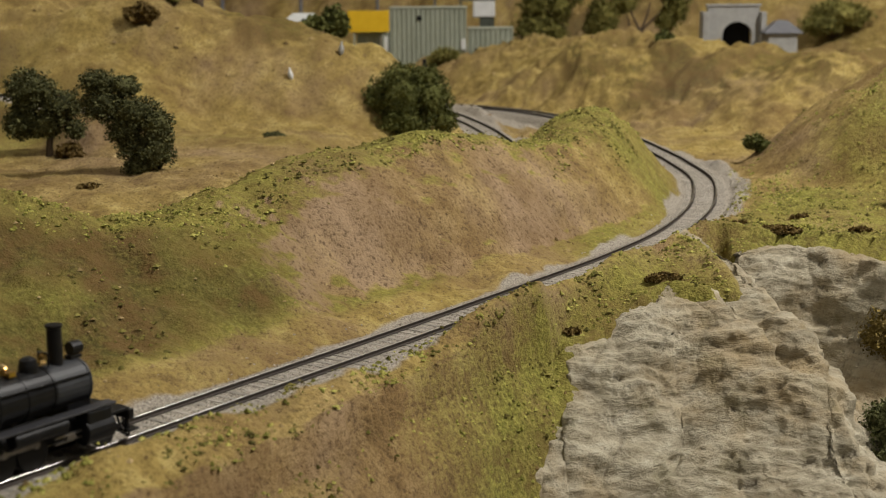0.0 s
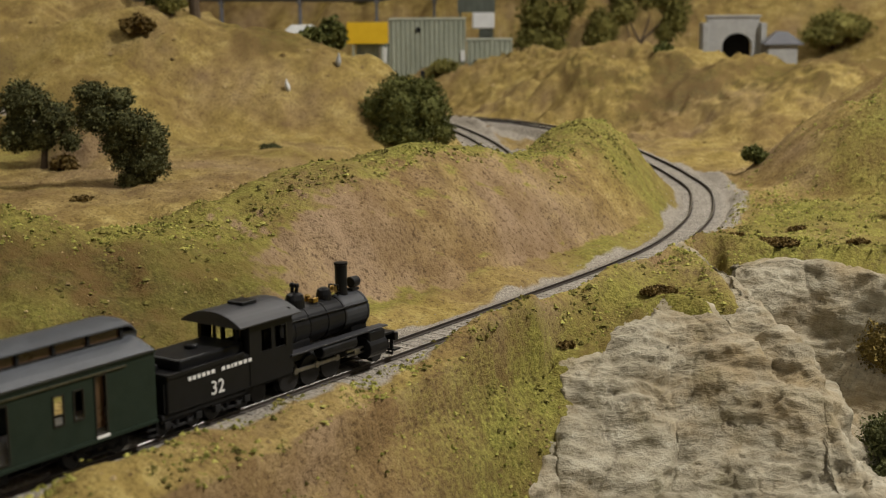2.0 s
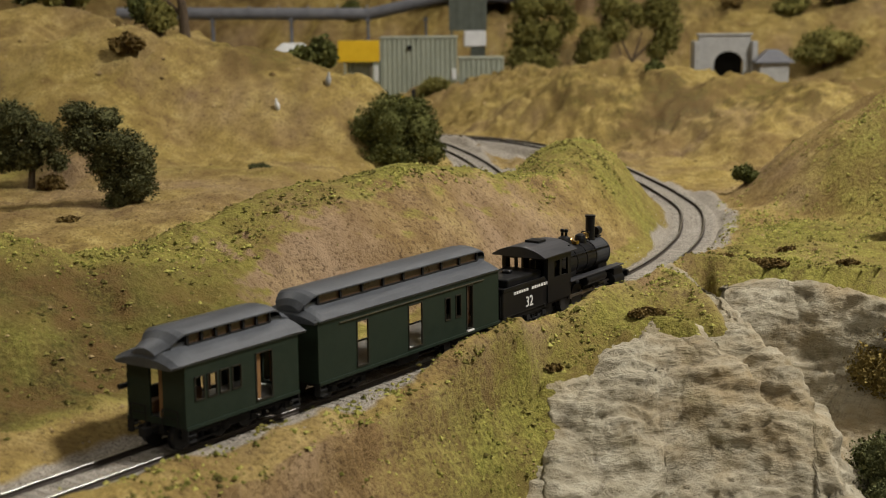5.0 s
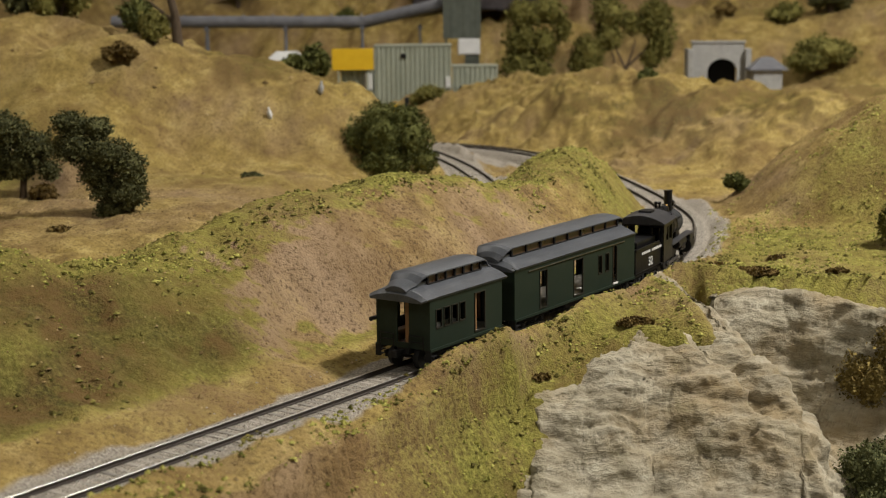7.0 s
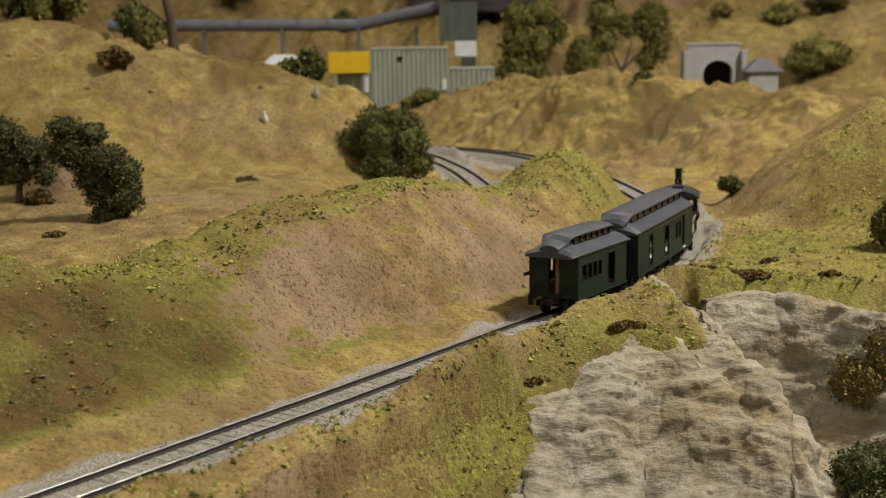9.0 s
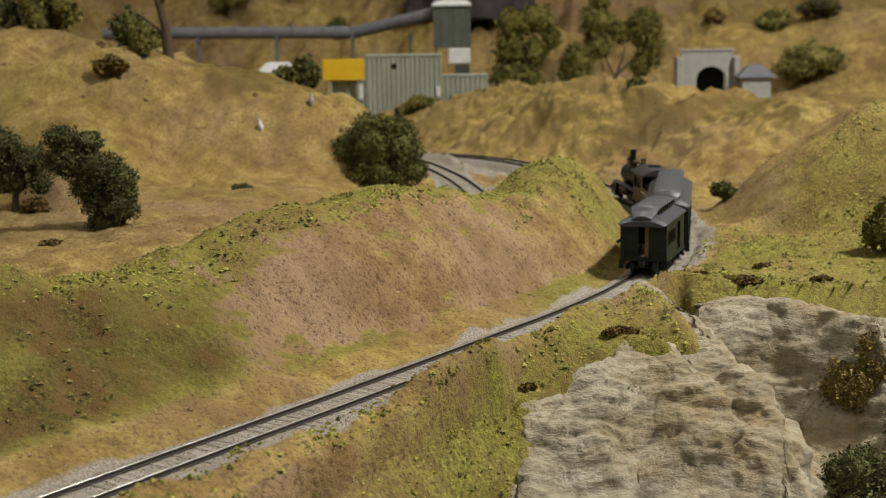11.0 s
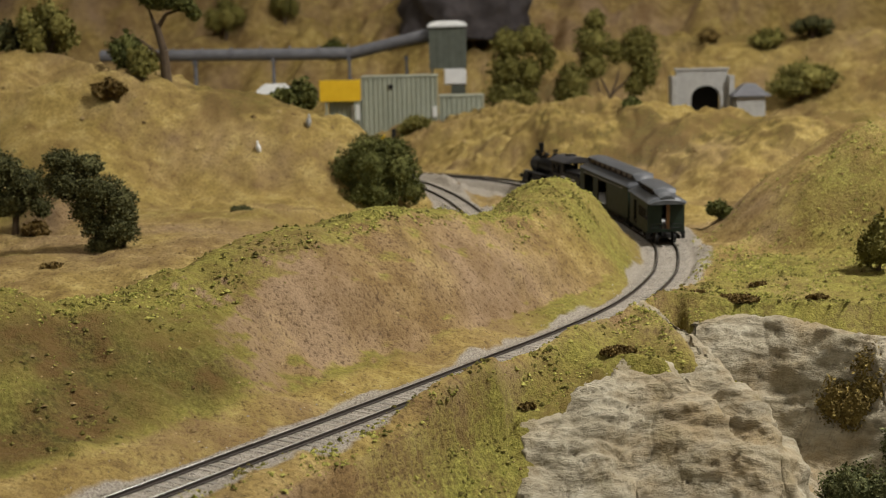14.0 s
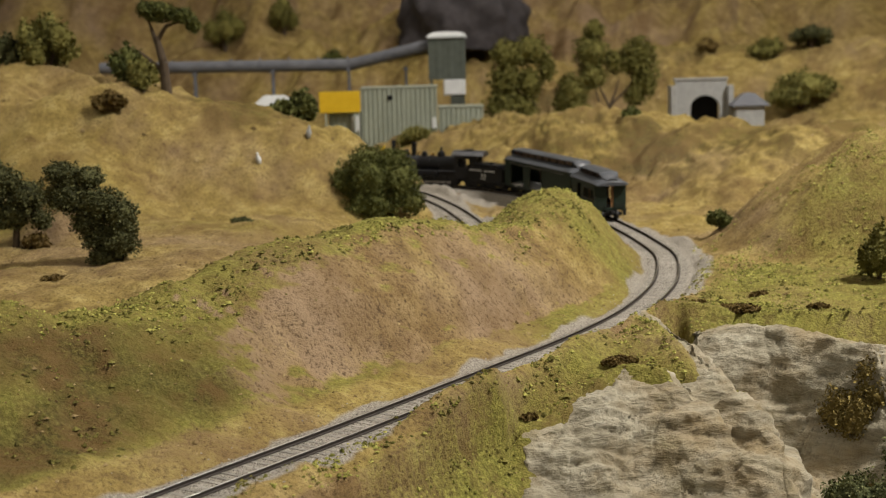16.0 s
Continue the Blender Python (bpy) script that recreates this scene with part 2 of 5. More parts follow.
BANK = [(-.32, .60, .078), (-.235, .655, .070), (-.185, .68, .052), (-.147, .72, .049), (-.10, .80, .064), (-.04, .885, .0705), (.0, .925, .064), (.032, .95, .056), (.06, 1.02, .052), (.086, 1.10, .065), (.090, 1.125, .058)]
LEFT_HILL = [(-.9, 1.56, .18), (-.45, 1.53, .163), (-.33, 1.51, .143)]
LEFT_SPUR = [(-.36, 1.46, .148), (-.28, 1.46, .134), (-.17, 1.475, .116), (-.125, 1.49, .103), (-.10, 1.50, .089)]
FAR_BANK = [(-.08, 2.12, .058), (.04, 2.04, .068), (.12, 1.97, .078), (.21, 1.78, .096), (.31, 1.70, .086), (.40, 1.62, .074), (.62, 1.5, .06)]
RIGHT_HILL = [(.36, 1.20, .10), (.52, 1.16, .11), (.75, 1.15, .14)]
MINE_HILL = [(.22, 2.62, .10), (.36, 2.50, .165), (.52, 2.42, .155), (.9, 2.3, .17)]


_bd, _, _bs = MAIN.near([b[0] for b in BANK], [b[1] for b in BANK])


def cut_bank(x, y, z, d, side, s):
    """The face of the bank above the line: a soft foot, a steep eroded cut and a rounded grassy lip."""
    dc, zc = np.interp(s, _bs, _bd), np.interp(s, _bs, [b[2] for b in BANK])
    u = (d - 0.020) / (dc - 0.020)
    u = u + (0.09 * fbm(x, y, 0.06, 131, 3) + 0.04 * fbm(x, y, 0.016, 135, 3)) * np.clip(u * 3, 0, 1) * np.clip((1.15 - u) * 3, 0, 1)
    face = np.interp(u, (0, .12, .26, .34, .45, .56, .66, .76, .86, 1.0), (0, .03, .10, .22, .46, .68, .82, .91, .965, 1.0))
    soft = np.clip(u, 0, 1) ** 1.15
    w = step(0.90, 1.10, s)
    zz = (zc + 0.003) * (face * w + soft * (1 - w)) - 0.003
    near = (side > 0) & (u < 1.0) & (s > 0.45)
    k = 1 - step(1.38, 1.50, s)
    return np.where(near, z * (1 - k) + zz * k, z)


# the rocks in front of the line: the lip of the great outcrop, the fin behind it and the far face
LIP_X = (-.37, -.10, -.06, -.02, .005, .020, .034, .060, .092, .115, .132, .143, .165, .20)
LIP_Y = (.07, .48, .55, .62, .665, .685, .700, .718, .745, .742, .725, .700, .676, .63)
LIP_Z = (-.02, -.02, -.02, -.018, -.020, -.021, -.021, -.011, .002, .001, -.011, -.030, -.047, -.10)
FIN = [(.112, .868, .011), (.1305, .843, .0105), (.142, .80, .005), (.150, .76, -.005), (.160, .70, -.023), (.170, .65, -.055)]


def rock_base(x, y):
    """The plain form of the rocks, before they are broken up."""
    wob = fbm(x, y, 0.05, 141, 3)
    yl, zl = np.interp(x, LIP_X, LIP_Y) + 0.006 * wob, np.interp(x, LIP_X, LIP_Z)
    q = yl - y
    a = np.where(q > 0, zl - 0.55 * q - 7.0 * np.minimum(q, .06) ** 2 - 0.84 * np.maximum(q - .06, 0), zl + 0.35 * q) - 1.0 * np.maximum(.041 + .008 * wob - x, 0)
    b = np.full(np.shape(x), -1.0)
    for (x0, y0, z0), (x1, y1, z1) in zip(FIN[:-1], FIN[1:]):
        dx, dy = x1 - x0, y1 - y0
        t = np.clip(((x - x0) * dx + (y - y0) * dy) / (dx * dx + dy * dy), 0, 1)
        gx, gy = x - x0 - t * dx, y - y0 - t * dy
        far = np.hypot(gx, gy)
        b = np.maximum(b, z0 + t * (z1 - z0) - np.where(gx > 0, 1.4, np.interp(y, (.74, .80), (.6, .12))) * far)
    yc = np.interp(x, (.13, .165, .19, .215, .24, .32, .5), (.868, .856, .850, .830, .80, .80, .80)) + 0.008 * wob
    c = np.where(y < yc, .003 - 1.15 * np.maximum(yc - y - .006, 0) - .25 * np.minimum(yc - y, .006), .003 - 0.3 * (y - yc)) - 3 * np.maximum(.150 - x, 0)
    z = smax(smax(a, b, 0.006), c, 0.006)
    return smax(z, -0.082 + 0.02 * wob, 0.02)


def edge_y(x):
    """Where the ground in front of the line breaks down towards the aisle."""
    return np.interp(x, (-.5, -.2, -.1, .0, .03, .09, .13, .17, .2, .3, .5, .9), (-.1, .36, .51, .67, .71, .755, .775, .82, .86, .87, .89, .92))


def ground(x, y, detail=True):
    x, y = np.asarray(x, float), np.asarray(y, float)
    d, side, s = MAIN.near(x, y)
    db, _, sb = BRANCH.near(x, y)
    ds, _, ss = SPUR.near(x, y)
    lm, lb = MAIN.level(s), BRANCH.level(sb)
    wob = fbm(x, y, 0.16, 11, 3)
    z = -0.006 + 0.004 * fbm(x, y, 0.1, 3, 3) + 0.012 * step(1.2, 1.7, y)
    z = smax(z, 0.046 * step(1.80, 2.15, y + 0.05 * wob), 0.01)
    field = 0.028 * step(-0.03, -0.15, x) * step(0.8, 1.0, y)
    z = smax(z, field + 0.007 * wob, 0.01)
    z = smax(z, ridge(x, y, BANK, 0.115, 0.05) + 0.003 * wob, 0.008)
    z = cut_bank(x, y, z, d, side, s)
    gullies = 0.034 * np.abs(fbm(x, y, 0.11, 91, 3)) * step(0.02, 0.08, np.abs(y - 1.08)) * step(0.95, 1.15, y)
    z = smax(z, ridge(x, y, LEFT_HILL, 0.34, 0.04) + 0.016 * wob - gullies, 0.012)
    z = smax(z, ridge(x, y, LEFT_SPUR, 0.20, 0.06) + 0.008 * wob - gullies * 0.6, 0.012)
    z = smax(z, ridge(x, y, FAR_BANK, 0.30, 0.03) + 0.010 * wob - gullies * 0.7, 0.015)
    z = smax(z, ridge(x, y, RIGHT_HILL, 0.19, 0.02) + 0.006 * wob, 0.012)
    z = smax(z, ridge(x, y, MINE_HILL, 0.36, 0.02) + 0.02 * wob, 0.02)
    # the hillside that closes the scene behind
    z = smax(z, 0.05 + 0.62 * (y - 2.72 + 0.25 * wob - 0.1 * np.abs(x - 0.1)), 0.05)
    z = smax(z, 0.06 * step(0.38, 0.6, x) * step(0.9, 1.15, y) + 0.01 * wob - 0.01, 0.02)
    # the knoll in front of the line
    front = (side < 0) & (s < 1.5)
    knoll = 0.0198 * step(0.98, 1.12, s) * (1 - 0.45 * step(1.12, 1.25, s)) * (1 - step(1.27, 1.40, s)) * step(0.012, 0.032, d) * (1 - step(0.031, np.interp(s, (1.08, 1.115, 1.18), (.050, .052, .092)), d))
    z = z + np.where(front, knoll, 0)
    # cuttings
    cut = np.where(side > 0, 0.80 + 0.42 * step(1.36, 1.5, s), np.where(s < 1.5, 1.25, 0.62)) * np.maximum(d - np.where(side > 0, 0.0185, 0.0175), 0) - 0.0035
    cut = cut * (1 + 0.16 * fbm(x, y, 0.05, 31, 3))
    z = smin(z, cut + lm, 0.005)
    z = smin(z, 1.2 * np.maximum(db - 0.022, 0) - 0.003 + lb, 0.008)
    spur_z = SPUR.level(ss) - 0.003
    w = 1 - step(0.014, 0.05, ds)
    z = z * (1 - w) + spur_z * w
    # the drop towards the aisle
    e = edge_y(x) - y + 0.02 * fbm(x, y, 0.07, 41, 3)
    e = np.where(d < 0.03, 0, np.maximum(e, 0))
    stiff = step(-0.03, 0.05, x)
    z = z - e * (0.22 + 0.20 * stiff) - 0.2 * (1 - stiff) * np.maximum(e - 0.04, 0) + 0.20 * stiff * np.maximum(e - 0.08, 0)
    # the turf runs down to the lip of the outcrop and breaks off before the rocks
    base = rock_base(x, y)
    yl, zl = np.interp(x, LIP_X, LIP_Y), np.interp(x, LIP_X, LIP_Z)
    on = step(.022, .036, x) * step(.145, .125, x) * step(0.026, 0.040, d) * (side < 0)
    w = on * step(.050, .0, y - yl)
    z = z * (1 - w) + (zl + .0015) * w
    xf = np.interp(y, [f[1] for f in FIN[::-1]], [f[0] for f in FIN[::-1]])
    turf = zl + .003 - (0.80 + .12 * fbm(x, y, .05, 171, 3)) * (yl - y) - 0.35 * np.clip(yl - y - .03, 0, 1)
    turf = np.maximum(turf, -.12)
    slope = (y < yl) & (x < .06) & (side < 0)
    z = np.where(slope & (d > .03), smin(z, turf, .006), z)
    inside = step(.0, .020, yl - y + .004) * step(.030, .050, x) + step(-.016, -.004, x - xf) * step(.885, .86, y)
    brow = (side < 0) & (d > .034) & (y > .74) & (y < .875) & (x > xf - .05) & (x < xf + .008)
    z = np.where(brow, smin(z, base + .0035, .004), z)
    inside = inside + step(.114, .126, x) * step(.768, .752, y)
    gone = np.clip(inside, 0, 1) * (side < 0) * step(0.026, 0.036, d) * (y < .89)
    z = np.where(gone > 0, np.minimum(z, base + 0.004 - 0.014 * gone), z)
    # the bed of the line
    bed = step(0.0165, 0.021, d)
    z = z * bed + (lm - 0.0024) * (1 - bed)
    bb = step(0.015, 0.02, db)
    z = z * bb + (lb - 0.0024) * (1 - bb)
    if detail:
        free = step(0.017, 0.03, d) * step(0.016, 0.03, db)
        lumps = 0.0013 * np.abs(fbm(x, y, 0.0055, 53, 2)) * step(1.2, 0.95, y) + 0.0020 * fbm(x, y, 0.010, 51, 3) + 0.0045 * fbm(x, y, 0.035, 56, 3)
        far = 1 + 2.0 * step(1.2, 1.8, y)
        z = z + lumps * free * far
    return np.maximum(z, -0.9)


def height(x, y):
    return float(ground(np.array([x]), np.array([y]))[0])


def spaced(stops):
    """Coordinates with a step that changes from stretch to stretch."""
    out = [stops[0][0]]
    for (a, h), (b, _) in zip(stops[:-1], stops[1:]):
        n = max(1, round((b - a) / h))
        out += list(np.linspace(a, b, n + 1)[1:])
    return np.array(out)


def build_ground():
    xs = spaced(((-1.9, .04), (-.8, .012), (-.34, .0029), (.02, .0018), (.23, .003), (.42, .006), (.8, .04), (1.9, .04)))
    ys = spaced(((.05, .02), (.36, .004), (.56, .0018), (.90, .0030), (1.12, .004), (1.6, .006), (2.2, .012), (3.6, .012)))
    gx, gy = np.meshgrid(xs, ys)
    gz = ground(gx, gy)
    nx, ny = len(xs), len(ys)
    i = np.arange(nx * ny).reshape(ny, nx)
    quads = np.stack([i[:-1, :-1], i[:-1, 1:], i[1:, 1:], i[1:, :-1]], -1).reshape(-1, 4)
    me = bpy.data.meshes.new("ground")
    me.from_pydata(np.stack([gx, gy, gz], -1).reshape(-1, 3).tolist(), [], quads.tolist())
    me.shade_smooth()
    d, side, s = MAIN.near(gx, gy)
    db, _, _ = BRANCH.near(gx, gy)
    ds, _, _ = SPUR.near(gx, gy)
    gyy, gxx = np.gradient(gz, ys, xs)
    slope = np.hypot(gxx, gyy)
    patch = fbm(gx, gy, 0.13, 81, 4)
    small = fbm(gx, gy, 0.03, 87, 3)
    bank = ridge(gx, gy, BANK, 0.15, 0.3) > -0.01
    near_bank = (side > 0) & (s < 1.62) & (d < 0.16)
    straw = np.clip(0.86 + 0.7 * patch + 0.3 * small - 0.35 * np.maximum(slope - 0.45, 0), 0, 1)
    face = step(0.50, 0.85, slope + 0.35 * patch) * step(0.026, 0.036, d) * (side > 0) * step(0.93, 1.06, s) * (1 - 0.85 * step(1.36, 1.46, s))
    left_green = step(-0.05, -0.20, gx + 0.35 * (gy - 0.7) + 0.05 * patch) * step(0.9, 0.75, gy)
    moss = near_bank * step(1.07, 0.93, s + 0.1 * patch) * step(.035, .06, d) * step(1.0, .80, d / np.interp(s, _bs, _bd)) * np.clip(.95 + .8 * patch + .5 * small, 0, 1)
    green = np.where(bank & (gy < 1.3), np.clip(0.90 - 0.85 * face + 0.55 * left_green + 0.7 * patch + 0.25 * small - 0.30 * step(1.25, 1.4, s), 0, 1), 0)
    straw = np.where(near_bank, np.clip(0.85 - 0.6 * face + 0.8 * patch + 0.3 * small, 0, 1), straw)
    green = green * np.where(near_bank, 1 - .75 * step(.052, .038, d) * step(1.30, 1.20, s), 1)
    front = (side < 0) & (s < 1.5) & (gy < 1.1)
    green = np.where(front, np.clip(0.85 * step(0.022, 0.045, d) * step(0.92, 1.08, s + 0.5 * d) + 0.6 * patch + 0.25 * small, 0, 1), green)
    field = step(-0.06, -0.16, gx) * step(0.92, 1.0, gy) * step(1.42, 1.15, gy)
    green = np.where(bank & (gy < 1.0), green, np.maximum(green, field * np.clip(0.46 + 1.0 * patch, 0, 1)))
    terrace = step(0.16, 0.22, gx) * step(0.84, 0.9, gy) * step(1.35, 1.15, gy)
    green = np.maximum(green, terrace * np.clip(0.40 + 0.8 * patch, 0, 1))
    shoulder = 0.0150 + 0.009 * (side < 0) * step(1.14, 1.02, s)
    ballast = np.clip(1 - (d - shoulder) / 0.011 + 0.9 * small, 0, 1)
    ballast = np.maximum(ballast, np.clip(1 - (db - 0.022) / 0.012 + 0.4 * small, 0, 1))
    ballast = np.maximum(ballast, np.clip(1 - (ds - 0.014) / 0.008, 0, 1))
    between = (gx > -0.05) & (gy > 1.36) & (gy < 1.75)
    ballast = np.where(between, np.maximum(ballast, np.clip(1 - (d + db - 0.10) / 0.02 + 0.5 * small, 0, 1)), ballast)
    apron = (side < 0) & (s > 1.40) & (s < 1.75)
    ballast = np.where(apron, np.maximum(ballast, np.clip(1 - (d - 0.024) / 0.014 + 0.4 * small, 0, 1)), ballast)
    worn = step(1.15, 1.30, gy) * step(2.7, 2.4, gy) * np.clip(2.2 * fbm(gx, gy, 0.16, 191, 4) + .8 * step(.35, .9, slope) - .15, 0, 1)
    moss = np.maximum(moss, .62 * worn * (1 - ballast))
    for name, arr in (("green", green), ("straw", straw), ("moss", moss), ("ballast", ballast)):
        me.attributes.new(name, "FLOAT", "POINT").data.foreach_set("value", arr.ravel().astype(np.float32))
    me.materials.append(M_GROUND)
    return tagged(new("ground", me), "sculpted model railway hills of straw and green foam with carved rock", "terrain", kind="structure")


build_ground()


def noise3(p, size, seed):
    """Smooth noise in space from -1 to 1, with lumps of the given size."""
    q = p / size + 100.37
    i = np.floor(q).astype(np.int64)
    f = q - i
    f = f * f * (3 - 2 * f)
    total = 0
    for a in (0, 1):
        for b in (0, 1):
            for c in (0, 1):
                h = ((i[:, 0] + a) * 73856093) ^ ((i[:, 1] + b) * 19349663) ^ ((i[:, 2] + c) * 83492791) ^ (seed * 2654435)
                h = (h ^ (h >> 13)) * 1274126177 & 0x7fffffff
                w = np.where(a, f[:, 0], 1 - f[:, 0]) * np.where(b, f[:, 1], 1 - f[:, 1]) * np.where(c, f[:, 2], 1 - f[:, 2])
                total = total + w * ((h ^ (h >> 16)) % 4096 / 2047.5 - 1)
    return total


def fbm3(p, size, seed, octaves=4, gain=0.5):
    total, amp = 0, 1
    for k in range(octaves):
        total = total + amp * noise3(p, size / 2 ** k, seed + k)
        amp *= gain
    return total


def build_rock():
    """One carved outcrop, broken along its tilted beds and cracks, every point moved along the slope's own normal."""
    xs, ys = np.arange(-.005, .30, .0010), np.arange(.575, .895, .0010)
    gx, gy = np.meshgrid(xs, ys)
    gz = rock_base(gx, gy)
    dy, dx = np.gradient(gz, ys, xs)
    nrm = np.stack([-dx, -dy, np.ones_like(gz)], -1).reshape(-1, 3)
    nrm /= np.linalg.norm(nrm, axis=1)[:, None]
    p = np.stack([gx, gy, gz], -1).reshape(-1, 3)
    warp = p + 0.006 * np.stack([noise3(p, .03, 7), noise3(p, .03, 8), noise3(p, .03, 9)], 1)
    bed = warp * np.array((0.55, 0.75, 2.0)) + np.stack([warp[:, 2] * 0, warp[:, 2] * 0, -0.30 * warp[:, 0] + .5 * warp[:, 1]], 1)
    big = fbm3(p, .055, 21, 2)
    knob = np.abs(fbm3(warp * np.array((.8, .8, 1.3)), .042, 81, 2))
    ledge = np.abs(fbm3(bed, .034, 31, 5, .55))
    chip = np.abs(fbm3(warp * np.array((1, 1, 1.5)), .012, 41, 4, .6)) * -1.6 + .4
    crack = np.abs(fbm3(bed * np.array((1.0, 1.0, 1.4)), .030, 51, 4, .6))
    split = np.abs(fbm3(warp * np.array((1.3, 1.3, .6)), .060, 57, 3))
    some = np.clip(.45 + 1.6 * noise3(p, .035, 55), 0, 1)
    cut = np.clip(1 - crack / .055, 0, 1) * some + np.clip(1 - split / .03, 0, 1) * np.clip(.2 + 1.6 * noise3(p, .05, 58), 0, 1)
    # stepped beds: each rises to a sharp edge and drops back
    lay = (p[:, 2] + .16 * p[:, 0] + .45 * p[:, 1] + .004 * fbm3(p, .03, 61, 2)) / .0085
    lay = lay - np.floor(lay)
    shelf = (np.clip(lay / .8, 0, 1) - np.clip((lay - .8) / .2, 0, 1)) * np.clip(.5 + 1.2 * noise3(p, .03, 71), 0, 1)
    out = .0060 * big + .0075 * (knob - .3) + .0042 * (ledge - .25) - .0009 * chip - .0019 * cut + .0017 * (shelf - .4)
    p = p + nrm * out[:, None]
    nx, ny = len(xs), len(ys)
    i = np.arange(nx * ny).reshape(ny, nx)
    quads = np.stack([i[:-1, :-1], i[:-1, 1:], i[1:, 1:], i[1:, :-1]], -1).reshape(-1, 4)
    line_d, line_side, _ = MAIN.near(p[:, 0], p[:, 1])
    keep = ((line_d > .030) & (line_side < 0))[quads].all(1)
    quads = quads[keep]
    me = bpy.data.meshes.new("rock_outcrop")
    me.from_pydata(p.tolist(), [], quads.tolist())
    me.shade_smooth()
    # creases and cracks whose shade is painted into the rock colour
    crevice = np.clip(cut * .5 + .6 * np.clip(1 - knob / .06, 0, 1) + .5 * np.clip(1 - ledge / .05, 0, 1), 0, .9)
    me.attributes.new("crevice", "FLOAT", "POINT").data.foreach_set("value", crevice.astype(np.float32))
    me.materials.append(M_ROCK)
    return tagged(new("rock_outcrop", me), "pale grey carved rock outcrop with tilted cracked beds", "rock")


build_rock()


# ---- track ----
def sweep(line, s0, s1, offset, profile, stepsize=0.006):
    """A bar of the given cross-section along a line, offset to its left."""
    bm = bmesh.new()
    rings = []
    for s in np.arange(s0, s1, stepsize):
        p, h = line.at(s), line.heading(s)
        nx_, ny_ = -sin(h), cos(h)
        lv = line.level(s)
        rings.append([bm.verts.new((p[0] + nx_ * (offset + a), p[1] + ny_ * (offset + a), lv + z)) for a, z in profile])
    k = len(profile)
    for r, q in zip(rings[:-1], rings[1:]):
        for i in range(k):
            bm.faces.new((r[i], r[(i + 1) % k], q[(i + 1) % k], q[i]))
    bm.faces.new(rings[0]), bm.faces.new(rings[-1])
    return bm


RAIL = [(-.0010, -.0021), (.0010, -.0021), (.0010, -.0018), (.0003, -.0014), (.0003, -.0007), (.0006, -.0005), (.0006, -.0001), (.0005, 0.0),
        (-.0005, 0.0), (-.0006, -.0001), (-.0006, -.0005), (-.0003, -.0007), (-.0003, -.0014), (-.0010, -.0018)]
HEAD = [(-.0005, 0.00002), (.0005, 0.00002), (.0004, .00012), (-.0004, .00012)]


def build_track(name, line, s0, s1, label, lift=0.0, spacing=0.0062):
    root = tagged(new(name), label, "railway track")
    root.location.z = lift
    for k in (-1, 1):
        rail = part("rail", sweep(line, s0, s1, k * 0.0083, RAIL), M_RAIL_SIDE, root)
        part("railhead", sweep(line, s0, s1, k * 0.0083, HEAD), M_RAIL_TOP, rail, "polished steel running surface")
    return root


main_track = build_track("main_track", MAIN, 0.02, MAIN.length - 0.02, "curving single line of rusty rails on grey ties in pale ballast")
branch_track = build_track("branch_track", BRANCH, 0.01, BRANCH.length - 0.01, "diverging siding of rusty rails in pale ballast")
spur_track = build_track("spur_track", SPUR, 0.01, SPUR.length - 0.01, "short weathered siding in the field behind the trees")

# ---- small building helpers ----
def box(bm, x0, x1, y0, y1, z0, z1, bevel=0.0):
    r = bmesh.ops.create_cube(bm, size=1, matrix=Matrix.Translation(((x0 + x1) / 2, (y0 + y1) / 2, (z0 + z1) / 2)) @ Matrix.Diagonal((x1 - x0, y1 - y0, z1 - z0, 1)))
    if bevel:
        edges = {e for v in r["verts"] for e in v.link_edges}
        bmesh.ops.bevel(bm, geom=list(edges), offset=bevel, segments=2, affect="EDGES", profile=0.5)
    return bm


def tube(bm, a, b, r0, r1=None, seg=12, caps=True):
    """A round bar from a to b."""
    a, b = Vector(a), Vector(b)
    r1 = r0 if r1 is None else r1
    m = Matrix.Translation((a + b) / 2) @ (b - a).to_track_quat("Z", "Y").to_matrix().to_4x4()
    bmesh.ops.create_cone(bm, cap_ends=caps, segments=seg, radius1=r0, radius2=r1, depth=(b - a).length, matrix=m)
    return bm


def turned(bm, profile, at=(0, 0, 0), seg=20, axis="Z"):
    """A turned shape from (radius, height) pairs."""
    rings = []
    for r, h in profile:
        ring = []
        for i in range(seg):
            c, s = cos(tau * i / seg) * r, sin(tau * i / seg) * r
            p = {"Z": (c, s, h), "X": (h, c, s), "Y": (c, h, s)}[axis]
            ring.append(bm.verts.new(Vector(p) + Vector(at)))
        rings.append(ring)
    for p, q in zip(rings[:-1], rings[1:]):
        for i in range(seg):
            bm.faces.new((p[i], p[(i + 1) % seg], q[(i + 1) % seg], q[i]))
    bm.faces.new(rings[0]), bm.faces.new(rings[-1])
    return bm


def loft(bm, sections):
    """Closed cross-sections of equal count joined along their order, ends capped."""
    rings = [[bm.verts.new(p) for p in sec] for sec in sections]
    k = len(rings[0])
    for p, q in zip(rings[:-1], rings[1:]):
        for i in range(k):
            bm.faces.new((p[i], p[(i + 1) % k], q[(i + 1) % k], q[i]))
    bm.faces.new(rings[0]), bm.faces.new(rings[-1])
    return bm


